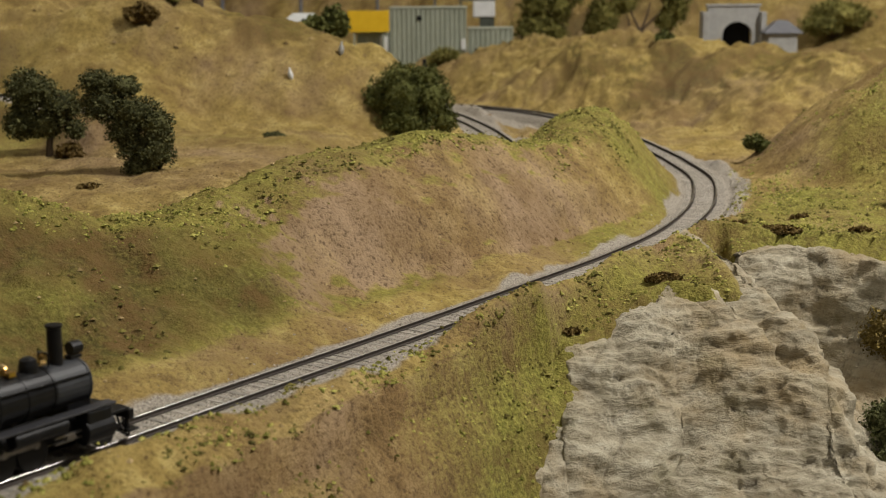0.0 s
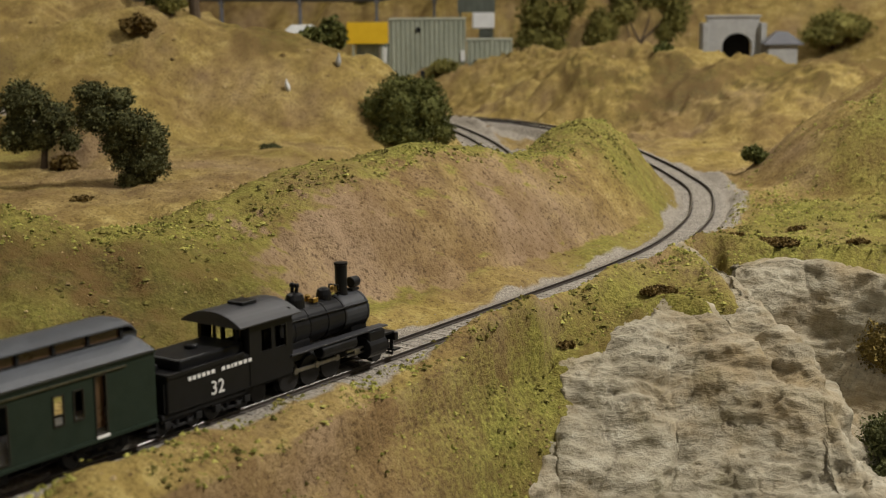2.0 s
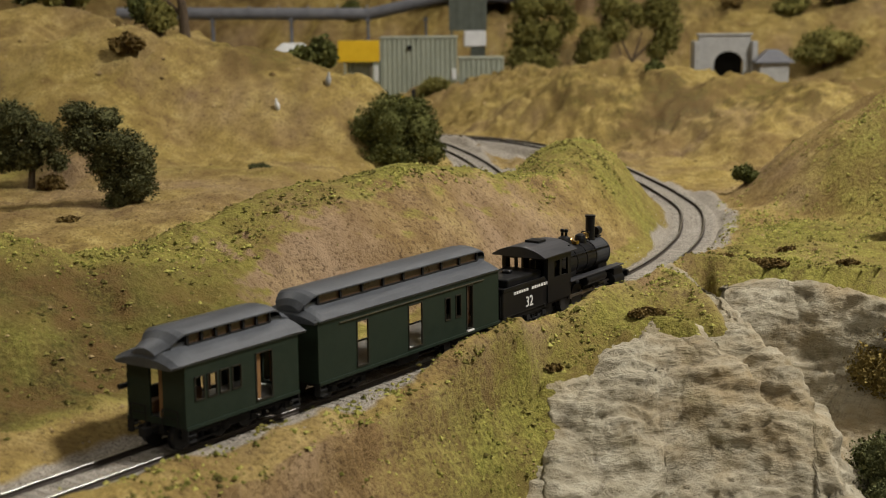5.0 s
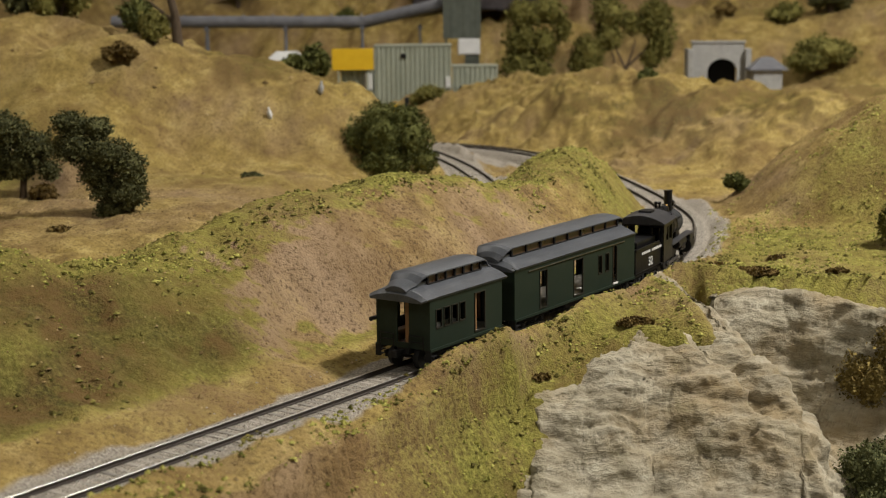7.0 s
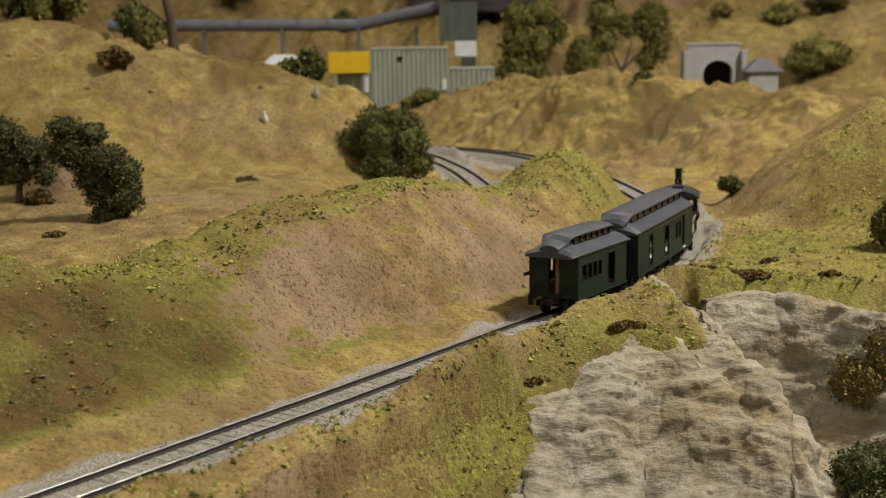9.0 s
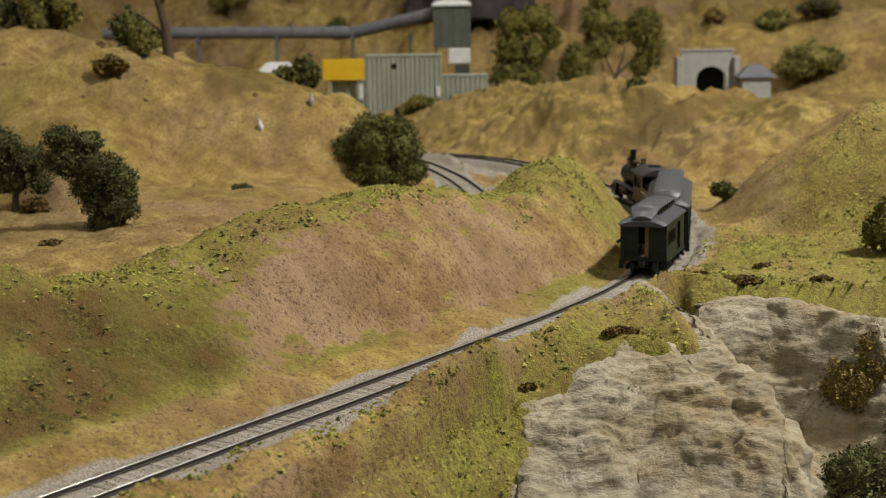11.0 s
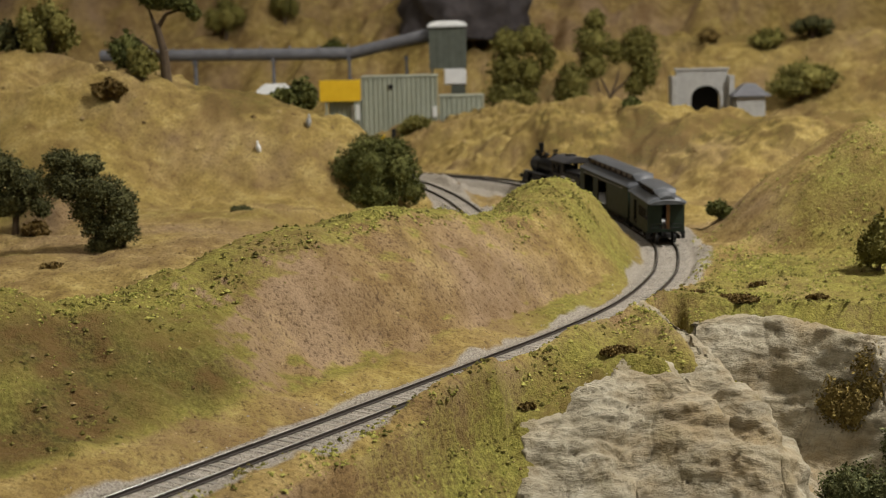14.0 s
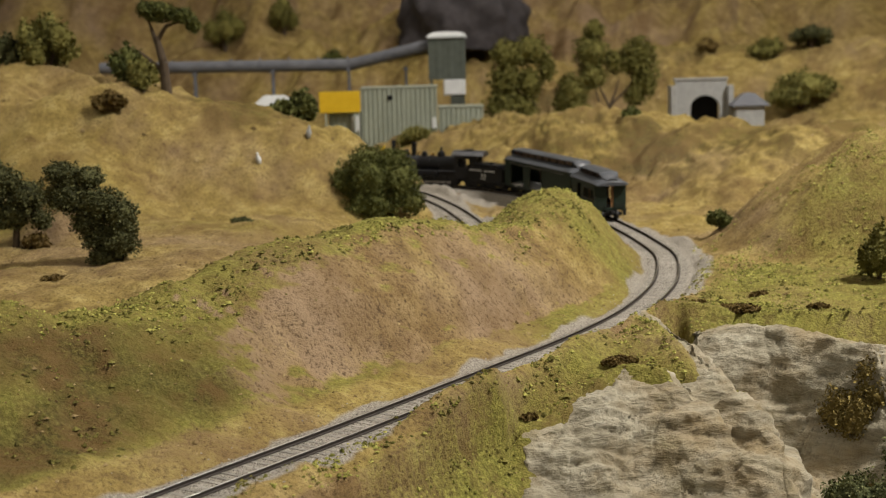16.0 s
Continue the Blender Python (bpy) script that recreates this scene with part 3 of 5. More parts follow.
def wall_x(bm, x0, x1, z0, z1, y, thick, holes):
    """An upright wall along x with rectangular holes (x0, x1, z0, z1) right through it, in one piece."""
    xs = sorted({x0, x1, *(v for h in holes for v in h[:2])})
    zs = sorted({z0, z1, *(v for h in holes for v in h[2:])})
    solid = lambda i, j: 0 <= i < len(xs) - 1 and 0 <= j < len(zs) - 1 and not any(
        a <= (xs[i] + xs[i + 1]) / 2 <= b and lo <= (zs[j] + zs[j + 1]) / 2 <= hi for a, b, lo, hi in holes)
    made = {}

    def v(i, j, k):
        if (i, j, k) not in made:
            made[i, j, k] = bm.verts.new((xs[i], y + (k - .5) * thick, zs[j]))
        return made[i, j, k]

    for i in range(len(xs) - 1):
        for j in range(len(zs) - 1):
            if not solid(i, j):
                continue
            for k in (0, 1):
                bm.faces.new((v(i, j, k), v(i + 1, j, k), v(i + 1, j + 1, k), v(i, j + 1, k)))
            for di, dj, p, q in ((-1, 0, (i, j), (i, j + 1)), (1, 0, (i + 1, j), (i + 1, j + 1)), (0, -1, (i, j), (i + 1, j)), (0, 1, (i, j + 1), (i + 1, j + 1))):
                if not solid(i + di, j + dj):
                    bm.faces.new((v(*p, 0), v(*q, 0), v(*q, 1), v(*p, 1)))
    return bm


def swap_xy(bm):
    for v in bm.verts:
        v.co.x, v.co.y = -v.co.y, v.co.x
    return bm


M_BLACK = plain("engine_black", (0.004, 0.004, 0.0045), (0.008, 0.0082, 0.009), 0.38, 220, spec=0.25, grime=0.02)
M_SMOKEBOX = plain("graphite_smokebox", (0.014, 0.015, 0.017), (0.03, 0.032, 0.036), 0.55, 260, spec=0.4)
M_CABROOF = plain("cab_roof_grey", (0.018, 0.0185, 0.021), (0.036, 0.036, 0.040), 0.42, 260, spec=0.5)
M_GREEN = plain("pullman_green", (0.0115, 0.0195, 0.0125), (0.0185, 0.029, 0.0195), 0.5, 200, spec=0.2, grime=0.03)
M_ROOF = plain("car_roof_grey", (0.040, 0.044, 0.050), (0.08, 0.086, 0.096), 0.42, 160, spec=0.45, stretch=(0.4, 1, 1))
M_WOOD = plain("interior_wood", (0.15, 0.075, 0.03), (0.27, 0.15, 0.06), 0.6, 240, stretch=(1, 1, 0.2))
M_FRAME = plain("dark_frame", (0.014, 0.013, 0.009), (0.028, 0.024, 0.016), 0.55, 240)
M_PANE = plain("smoked_pane", (0.045, 0.024, 0.013), (0.095, 0.055, 0.030), 0.3, 120, spec=0.5)
M_DARK = plain("underframe_black", (0.004, 0.004, 0.004), (0.010, 0.0095, 0.009), 0.7, 260, grime=0.05)
M_STEEL = plain("worn_steel", (0.20, 0.19, 0.18), (0.38, 0.36, 0.34), 0.35, 300, metal=1.0)
M_WHEEL = plain("wheel_black", (0.006, 0.006, 0.006), (0.015, 0.014, 0.013), 0.5, 300)
M_BRASS = plain("brass", (0.55, 0.36, 0.12), (0.75, 0.52, 0.2), 0.25, 300, metal=1.0)
M_WHITE = plain("lettering_white", (0.62, 0.61, 0.57), (0.74, 0.73, 0.70), 0.6, 300)
M_FLOORPALE = plain("bare_styrene", (0.62, 0.60, 0.56), (0.76, 0.74, 0.70), 0.5, 300)
M_GLASS, gn, gl, gb = nodes_of("window_glass")
gb.inputs["Base Color"].default_value = (0.9, 0.93, 0.92, 1)
gb.inputs["Roughness"].default_value, gb.inputs["Transmission Weight"].default_value, gb.inputs["IOR"].default_value = 0.05, 1.0, 1.45

SPINS = []  # wheelsets that turn: object, place on its parent, radius


def wheelset(parent, x, radius, gauge=0.0076, spokes=8, crank=False, name="wheelset"):
    bm = bmesh.new()
    for k in (-1, 1):
        y = k * gauge
        turned(bm, [(radius * 0.8, y - 0.0011), (radius, y - 0.0011), (radius, y + 0.0009), (radius * 0.8, y + 0.0009)], axis="Y", seg=22)
        turned(bm, [(radius * 1.1, y - k * 0.0013 - 0.0002), (radius * 1.1, y - k * 0.0013 + 0.0002)], axis="Y", seg=22)
        turned(bm, [(radius * 0.25, y - 0.001), (radius * 0.25, y + 0.0012)], axis="Y", seg=10)
        for i in range(spokes):
            a = tau * i / spokes
            tube(bm, (0, y, 0), (cos(a) * radius * 0.85, y, sin(a) * radius * 0.85), radius * 0.09, seg=5)
        if crank:
            a = 0.0 if k > 0 else pi / 2
            box(bm, cos(a) * radius * .5 - .0011, cos(a) * radius * .5 + .0011, y + k * .0008, y + k * .0022, sin(a) * radius * .5 - .0011, sin(a) * radius * .5 + .0011)
    tube(bm, (0, -gauge, 0), (0, gauge, 0), radius * 0.16, seg=8)
    ob = part(name, bm, [M_WHEEL], parent)
    ob.location = (x, 0, radius)
    SPINS.append((ob, (x, 0, radius), radius))
    return ob


def truck(car, x, wheel=0.0048, base=0.0205, half=0.0115):
    """A four-wheel truck: side frames with journal boxes, bolster and two wheelsets."""
    bm = bmesh.new()
    box(bm, -0.0022, 0.0022, -half, half, 0.0050, 0.0078, 0.0003)
    root = part("truck", bm, M_DARK, car, "black four-wheel truck")
    root.location = (x, 0, 0)
    for k in (-1, 1):
        bm = bmesh.new()
        y0, y1 = k * half - 0.0007, k * half + 0.0007
        box(bm, -base / 2 - .003, base / 2 + .003, y0, y1, 0.0058, 0.0070, 0.0002)
        box(bm, -base / 2 + .003, base / 2 - .003, y0, y1, 0.0028, 0.0037, 0.0002)
        for q in (-1, 1):
            tube(bm, (q * (base / 2 - .0045), k * half, 0.0033), (q * base / 2, k * half, 0.0062), 0.0006, seg=6)
            box(bm, q * base / 2 - .0016, q * base / 2 + .0016, y0 - .0006, y1 + .0006, 0.0034, 0.0064, 0.0003)
            for c in range(3):
                turned(bm, [(0.0011, 0.0037 + c * .0009), (0.0011, 0.0041 + c * .0009)], at=(q * 0.0028, k * half, 0), seg=8)
        part("side_frame", bm, M_DARK, root)
    for q in (-1, 1):
        wheelset(root, q * base / 2, wheel, spokes=6)
    return root


def coupler(car, x, k):
    bm = bmesh.new()
    box(bm, min(x, x + k * .006), max(x, x + k * .006), -.0010, .0010, .0072, .0092, .0002)
    box(bm, min(x + k * .005, x + k * .0085), max(x + k * .005, x + k * .0085), -.0022, .0016, .0065, .0100, .0005)
    part("coupler", bm, M_DARK, car)


def roof_section(x, half, eave, drop=0.0, narrow=1.0):
    """The lower roof: a shallow bow between the eaves with a flat seat for the clerestory."""
    pts = []
    for i in range(13):
        a = -1 + 2 * i / 12
        z = eave + 0.0058 * (1 - abs(a) ** 2.2) - drop * (1 - abs(a) ** 2.0) * 0.8
        pts.append((x, a * half * narrow, z))
    pts += [(x, half * narrow * 0.97, eave - 0.0009), (x, -half * narrow * 0.97, eave - 0.0009)]
    return pts


def clerestory_section(x, half, z, crown):
    pts = []
    for i in range(11):
        a = -1 + 2 * i / 10
        pts.append((x, a * half, z + crown * (1 - abs(a) ** 2)))
    return pts + [(x, half, z - 0.0006), (x, -half, z - 0.0006)]


def car_shell(root, length, holes_right, holes_left, z0=0.0098, eave=0.0350, half=0.0150, windows=14, end_doors=(True, True), over=0.003):
    L = length / 2
    for k, holes in ((-1, holes_right), (1, holes_left)):
        bm = wall_x(bmesh.new(), -L, L, z0, eave, k * half, 0.0009, holes)
        side = part("side_wall", bm, M_GREEN, root)
        bm = bmesh.new()
        for x0, x1, lo, hi in ((-L, L, z0 - .0006, z0 + .0006), (-L, L, eave - .0012, eave - .0002)):
            box(bm, x0, x1, k * (half + .0007) - .0004, k * (half + .0007) + .0004, lo, hi)
        part("belt_rail", bm, M_GREEN, side)
        for a, b, lo, hi in holes:
            bm = bmesh.new()
            y = k * (half + 0.0004)
            w = 0.0005
            for x0, x1, q0, q1 in ((a, a + w, lo, hi), (b - w, b, lo, hi), (a, b, hi - w, hi), (a, b, lo, lo + w)):
                box(bm, x0, x1, y - .0004, y + .0004, q0, q1)
            part("window_frame" if lo > z0 + .004 else "door_frame", bm, M_FRAME, side)
    for k, door in zip((-1, 1), end_doors):
        holes = [(-.0034, .0034, z0 + .0025, eave - .002)] if door else []
        bm = swap_xy(wall_x(bmesh.new(), -half + .0004, half - .0004, z0, eave + .0005, 0, .0009, holes))
        end = part("end_wall", bm, M_GREEN, root)
        end.location.x = k * (L - .0005)
        if door:
            bm = bmesh.new()
            box(bm, -.0003, .0003, -.0034, -.0008, z0 + .0026, eave - .0022)
            ob = part("end_door", bm, M_WOOD, end, "brown wooden door left ajar")
            ob.location.x = -k * 0.0006
    bm = box(bmesh.new(), -L + .001, L - .001, -half + .0006, half - .0006, z0, z0 + .0012)
    part("floor", bm, M_FLOORPALE, root, "pale bare plastic floor")
    # roof
    bm = bmesh.new()
    secs = [roof_section(-L - over, half + .0012, eave - .0008, .004, .92), roof_section(-L - over + .0025, half + .0016, eave - .0002, .0015), roof_section(-L + .004, half + .0016, eave),
            roof_section(L - .004, half + .0016, eave), roof_section(L + over - .0025, half + .0016, eave - .0002, .0015), roof_section(L + over, half + .0012, eave - .0008, .004, .92)]
    roof = part("roof", loft(bm, secs), M_ROOF, root, "dark grey bowed roof", smooth=False)
    cz, ch = eave + .0046, .0084
    n = windows
    for k in (-1, 1):
        bm = bmesh.new()
        box(bm, -L + .009, L - .009, k * ch - .0004, k * ch + .0004, eave + .003, cz + .0004)
        for i in range(n + 1):
            x = -L + .009 + (2 * L - .018) * i / n
            box(bm, x - .0006, x + .0006, k * ch - .0004, k * ch + .0004, cz, cz + .0050)
        part("clerestory_frame", bm, M_DARK, roof, "black clerestory window frame")
        bm = box(bmesh.new(), -L + .009, L - .009, k * (ch - .0007) - .0001, k * (ch - .0007) + .0001, cz, cz + .0050)
        part("clerestory_pane", bm, M_PANE, roof, "dark brown clerestory glazing")
    bm = bmesh.new()
    up = cz + .0050
    prof = ((-over + .0005, ch * .72, -.0062, .0020), (.0010, ch * .95, -.0038, .0022), (.0040, ch + .0008, -.0012, .0020), (.0065, ch + .0014, -.0002, .0017), (.0085, ch + .0014, 0, .0016))
    secs = [clerestory_section(-L + x, h, up + dz, c) for x, h, dz, c in prof] + [clerestory_section(L - x, h, up + dz, c) for x, h, dz, c in prof[::-1]]
    part("upper_roof", loft(bm, secs), M_ROOF, root, "grey clerestory roof with turned-down ends")
    for k in (-1, 1):
        bm = box(bmesh.new(), min(k * (L - .011), k * (L - .001)), max(k * (L - .011), k * (L - .001)), -ch * .92, ch * .92, eave + .002, up - .0034)
        part("clerestory_end", bm, M_ROOF, roof)


def underframe(root, length, truss=True):
    L = length / 2
    bm = bmesh.new()
    box(bm, -L, L, -.0035, .0035, .0068, .0098)
    for k in (-1, 1):
        box(bm, -L, L, k * .0135 - .0009, k * .0135 + .0009, .0082, .0099)
    part("underframe", bm, M_DARK, root)
    if truss:
        for k in (-1, 1):
            bm = bmesh.new()
            pts = [(-L + .022, .0092), (-L * .3, .0052), (L * .3, .0052), (L - .022, .0092)]
            for (xa, za), (xb, zb) in zip(pts[:-1], pts[1:]):
                tube(bm, (xa, k * .0105, za), (xb, k * .0105, zb), .0004, seg=6)
            for x in (-L * .3, L * .3):
                box(bm, x - .0005, x + .0005, k * .0105 - .0005, k * .0105 + .0005, .0052, .0095)
            part("truss_rod", bm, M_DARK, root)
    bm = box(bmesh.new(), -.010, .006, -.0125, -.0055, .0042, .0084, .0004)
    part("battery_box", bm, M_DARK, root)
    bm = tube(bmesh.new(), (-.006, .008, .0062), (.010, .008, .0062), .0022, seg=12)
    part("air_tank", bm, M_DARK, root)
    for k in (-1, 1):
        for q in (-1, 1):
            bm = bmesh.new()
            for i in range(3):
                x0 = k * (L - .0005)
                box(bm, min(x0, x0 - k * .0045), max(x0, x0 - k * .0045), q * .0146 - .0012 + q * i * .0004, q * .0146 + .0012 + q * i * .0004, .0088 - i * .0022, .0092 - i * .0022)
            box(bm, min(k * (L - .0002), k * (L - .0008)), max(k * (L - .0002), k * (L - .0008)), q * .0146 - .0012, q * .0146 + .0018, .0042, .0098)
            part("step", bm, M_DARK, root)


def build_baggage():
    root = tagged(new("baggage_car"), "dark green wooden baggage car with grey clerestory roof and open doors", "railway carriage")
    L = 0.1415
    X = lambda f: -L / 2 + f * L
    holes = [(X(.185), X(.245), .0115, .0320), (X(.455), X(.535), .0115, .0320), (X(.665), X(.700), .0190, .0300), (X(.728), X(.762), .0190, .0300), (X(.795), X(.835), .0115, .0330)]
    far = [(X(.42), X(.60), .0110, .0325), (X(.70), X(.90), .0110, .0325)]
    car_shell(root, L, holes, far, eave=.0368, windows=8, end_doors=(False, False), over=0.0012)
    for f in (.815,):
        for k in (-1,):
            part("side_door", box(bmesh.new(), X(f) - .0027, X(f) + .0027, k * .0138 - .0003, k * .0138 + .0003, .0135, .0328), M_PANE, root, "dark brown door standing in its frame")
    for k in (-1, 1):
        part("door_track", box(bmesh.new(), X(.1), X(.9), k * .0158 - .0003, k * .0158 + .0003, .0334, .0338), M_STEEL, root)
        part("door_sill", box(bmesh.new(), X(.795), X(.835), k * .0157 - .0007, k * .0154 + .0007, .0104, .0112), M_WHITE, root, "white painted door sill")
    underframe(root, L)
    truck(root, -.047), truck(root, .047)
    coupler(root, L / 2, 1), coupler(root, -L / 2, -1)
    return root


def build_combine():
    root = tagged(new("combine_car"), "short dark green wooden passenger and baggage combine with clerestory roof", "railway carriage")
    L = 0.065
    X = lambda f: -L / 2 + f * L
    holes = [(X(.075 + i * .105), X(.075 + i * .105 + .085), .0195, .0290) for i in range(4)] + [(X(.60), X(.755), .0115, .0312)]
    car_shell(root, L, holes, holes, windows=6, end_doors=(True, True), over=0.0062)
    for k in (-1, 1):
        part("side_door", box(bmesh.new(), X(.62), X(.67), k * .0136 - .0003, k * .0136 + .0003, .0118, .0310), M_WOOD, root, "brown sliding door pushed open")
        part("bench", box(bmesh.new(), X(.08), X(.5), k * .010 - .0025, k * .010 + .0025, .0110, .0160, .0005), M_WOOD, root)
    bm = bmesh.new()
    for y in (-.0125, -.0045, .0045, .0125):
        tube(bm, (-L / 2 - .0015, y, .0098), (-L / 2 - .0015, y, .0165), .0003, seg=6)
    for z in (.0135, .0165):
        tube(bm, (-L / 2 - .0015, -.0125, z), (-L / 2 - .0015, -.0045, z), .0003, seg=6)
        tube(bm, (-L / 2 - .0015, .0045, z), (-L / 2 - .0015, .0125, z), .0003, seg=6)
    part("railing", bm, M_DARK, root)
    bm = tube(bmesh.new(), (-L / 2 - .0032, .0165, .0225), (-L / 2 + .0012, .0165, .0225), .0011, seg=10)
    part("marker_lamp", bm, M_DARK, root)
    underframe(root, L, truss=False)
    truck(root, -.018), truck(root, .018)
    coupler(root, L / 2, 1), coupler(root, -L / 2, -1)
    return root


def bars(root, x0, x1, z, y, widths, h=0.0014):
    """A row of plain painted bars where small lettering stands."""
    x = x0
    total = sum(widths)
    for w in widths:
        w_ = w / total * (x1 - x0)
        if w > 0:
            part("lettering_bar", box(bmesh.new(), x + w_ * .16, x + w_ * .80, y - .00012, y + .00012, z, z + h), M_WHITE, root)
        x += w_ if w > 0 else -w_


def number(root, text, at, size, side):
    cu = bpy.data.curves.new("road_number", "FONT")
    cu.body, cu.size, cu.extrude, cu.align_x, cu.resolution_u = text, size, 0.0001, "CENTER", 3
    tmp = new("road_number", cu)
    me = bpy.data.meshes.new_from_object(tmp.evaluated_get(bpy.context.evaluated_depsgraph_get()))
    bpy.data.objects.remove(tmp)
    me.materials.clear()
    me.materials.append(M_WHITE)
    ob = new("road_number", me)
    ob.parent = root
    ob.matrix_local = Matrix.Translation(at) @ (pose(0, 0, 0, 90, 0, 0) if side < 0 else pose(0, 0, 0, 90, 0, 180))
    return ob


def build_tender():
    root = tagged(new("tender"), "black oil tender with white road number and lettering", "locomotive tender")
    L, h = .046, .0136
    bm = box(bmesh.new(), -L / 2, L / 2, -h, h, .0092, .0232, .0008)
    body = part("tank", bm, M_BLACK, root)
    bm = bmesh.new()
    for k in (-1, 1):
        box(bm, -L / 2, L / 2 - .004, k * h - .0005, k * h + .0005, .0228, .0246, .0002)
    box(bm, -L / 2 - .0004, -L / 2 + .0006, -h, h, .0228, .0246, .0002)
    part("coping", bm, M_BLACK, body)
    bm = box(bmesh.new(), -L / 2 + .010, L / 2 - .001, -.0105, .0105, .0230, .0275, .0009)
    bunker = part("oil_bunker", bm, M_BLACK, root)
    bm = turned(bmesh.new(), [(.0028, .0275), (.0028, .0288), (.0022, .0293)], at=(.004, 0, 0))
    part("hatch", bm, M_BLACK, bunker)
    bm = turned(bmesh.new(), [(.0024, .0232), (.0024, .0252), (.0018, .0256)], at=(-.0175, 0, 0))
    part("water_hatch", bm, M_BLACK, body)
    part("frame", box(bmesh.new(), -L / 2 - .002, L / 2 + .002, -.0125, .0125, .0072, .0092, .0003), M_DARK, root)
    for k in (-1, 1):
        y = k * (h + .0002)
        number(root, "32", (.0035, y, .0116), .0078, k)
        bars(root, -.0125, .0175, .0200, y, (1, 1, 1, 1, 1, 1.1, -1.2, 1.1, 1.1, .6, 1, 1.2, 1.1, 1.1))
    for k in (-1, 1):
        part("grab_rail", tube(bmesh.new(), (-L / 2 - .0006, k * .0125, .010), (-L / 2 - .0006, k * .0125, .021), .0003, seg=6), M_DARK, root)
    truck(root, -.0135, .0044, .0165, .0108), truck(root, .0135, .0044, .0165, .0108)
    coupler(root, -L / 2 - .001, -1)
    return root


RODS = []


def build_locomotive():
    root = tagged(new("locomotive"), "small black steam locomotive with tall stack and grey cab roof", "steam locomotive")
    by = .0242  # boiler axis
    bm = turned(bmesh.new(), [(.0088, -.026), (.0090, -.020), (.0086, -.004), (.0082, .018)], axis="X", at=(0, 0, by), seg=28)
    boiler = part("boiler", bm, M_BLACK, root, smooth=False)
    for x in (-.016, -.006, .006, .0175):
        bm = turned(bmesh.new(), [(.0093 - (x + .026) * .018, x - .0005), (.0093 - (x + .026) * .018, x + .0005)], axis="X", at=(0, 0, by), seg=28)
        part("boiler_band", bm, M_BLACK, boiler)
    bm = turned(bmesh.new(), [(.0082, .018), (.0083, .0325), (.0086, .0328), (.0086, .0335), (.0074, .0340), (.0040, .0347), (.0012, .0350)], axis="X", at=(0, 0, by), seg=28)
    smoke = part("smokebox", bm, M_SMOKEBOX, root, "graphite grey smokebox")
    bm = turned(bmesh.new(), [(.0036, .0305), (.0030, .0318), (.0027, .0335), (.0027, .0450), (.0031, .0453), (.0031, .0462), (.0024, .0462)], at=(.0245, 0, 0), seg=20)
    part("chimney", bm, M_BLACK, root, "tall straight black stack")
    bm = bmesh.new()
    box(bm, .0300, .0350, -.0018, .0018, .0325, .0337, .0002)
    turned(bm, [(.0024, .0308), (.0024, .0352), (.0021, .0356)], axis="X", at=(0, 0, .0362), seg=16)
    light = part("headlight", bm, M_BLACK, root)
    part("lens", turned(bmesh.new(), [(.0019, .0357), (.0014, .0361)], axis="X", at=(0, 0, .0362), seg=14), M_GLASS, light)
    dome = [(.0046, .0305), (.0043, .0325), (.0041, .0355), (.0034, .0375), (.0018, .0384)]
    part("sand_dome", turned(bmesh.new(), [(r * .82, z - .0012) for r, z in dome], at=(.0125, 0, 0)), M_BLACK, root)
    part("steam_dome", turned(bmesh.new(), dome, at=(-.0065, 0, 0)), M_BLACK, root)
    bm = bmesh.new()
    for y in (-.0012, .0012):
        turned(bm, [(.0008, .038), (.0008, .0405), (.0012, .0407), (.0012, .0420), (.0006, .0424)], at=(-.0065, y, 0), seg=10)
    part("safety_valve", bm, M_BLACK, root)
    bm = turned(bmesh.new(), [(.0006, .0372), (.0013, .0366), (.0016, .0350), (.0021, .0340)], at=(.0192, 0, 0), seg=14)
    part("bell", bm, M_BRASS, root, "polished brass bell")
    bm = bmesh.new()
    for k in (-1, 1):
        tube(bm, (.0192, k * .0025, .0325), (.0192, k * .0025, .0372), .0004, seg=6)
    tube(bm, (.0192, -.0025, .0372), (.0192, .0025, .0372), .0004, seg=6)
    part("bell_yoke", bm, M_BLACK, root)
    bm = bmesh.new()
    turned(bm, [(.0013, .0325), (.0013, .0350), (.0008, .0356)], at=(.0035, .0015, 0), seg=10)
    box(bm, .0015, .0048, -.0035, -.0005, .0325, .0346, .0003)
    part("turret", bm, M_BRASS, root, "small brass turret valves")
    bm = bmesh.new()
    for k in (-1, 1):
        tube(bm, (-.024, k * .0084, .0288), (.033, k * .0080, .0283), .00032, seg=6)
        for i in range(6):
            x = -.02 + i * .0102
            tube(bm, (x, k * .0078, .0280), (x, k * .0086, .0288), .0003, seg=5)
    part("handrail", bm, M_BLACK, root)
    for k in (-1, 1):
        bm = box(bmesh.new(), -.026, .0385, k * .0122 - .0026, k * .0122 + .0026, .0168, .0175, .0002)
        part("running_board", bm, M_CABROOF, root, "grey edged running board")
        bm = turned(bmesh.new(), [(.0026, -.012), (.0030, -.0115), (.0030, .0105), (.0026, .011)], axis="X", at=(.006, k * .0120, .0142), seg=16)
        part("air_reservoir", bm, M_BLACK, root)
        bm = bmesh.new()
        turned(bm, [(.0044, -.0062), (.0048, -.006), (.0048, .006), (.0044, .0062)], axis="X", at=(.0300, k * .0118, .0092), seg=18)
        box(bm, .0245, .0355, k * .0118 - .0036, k * .0118 + .0036, .0120, .0165, .0005)
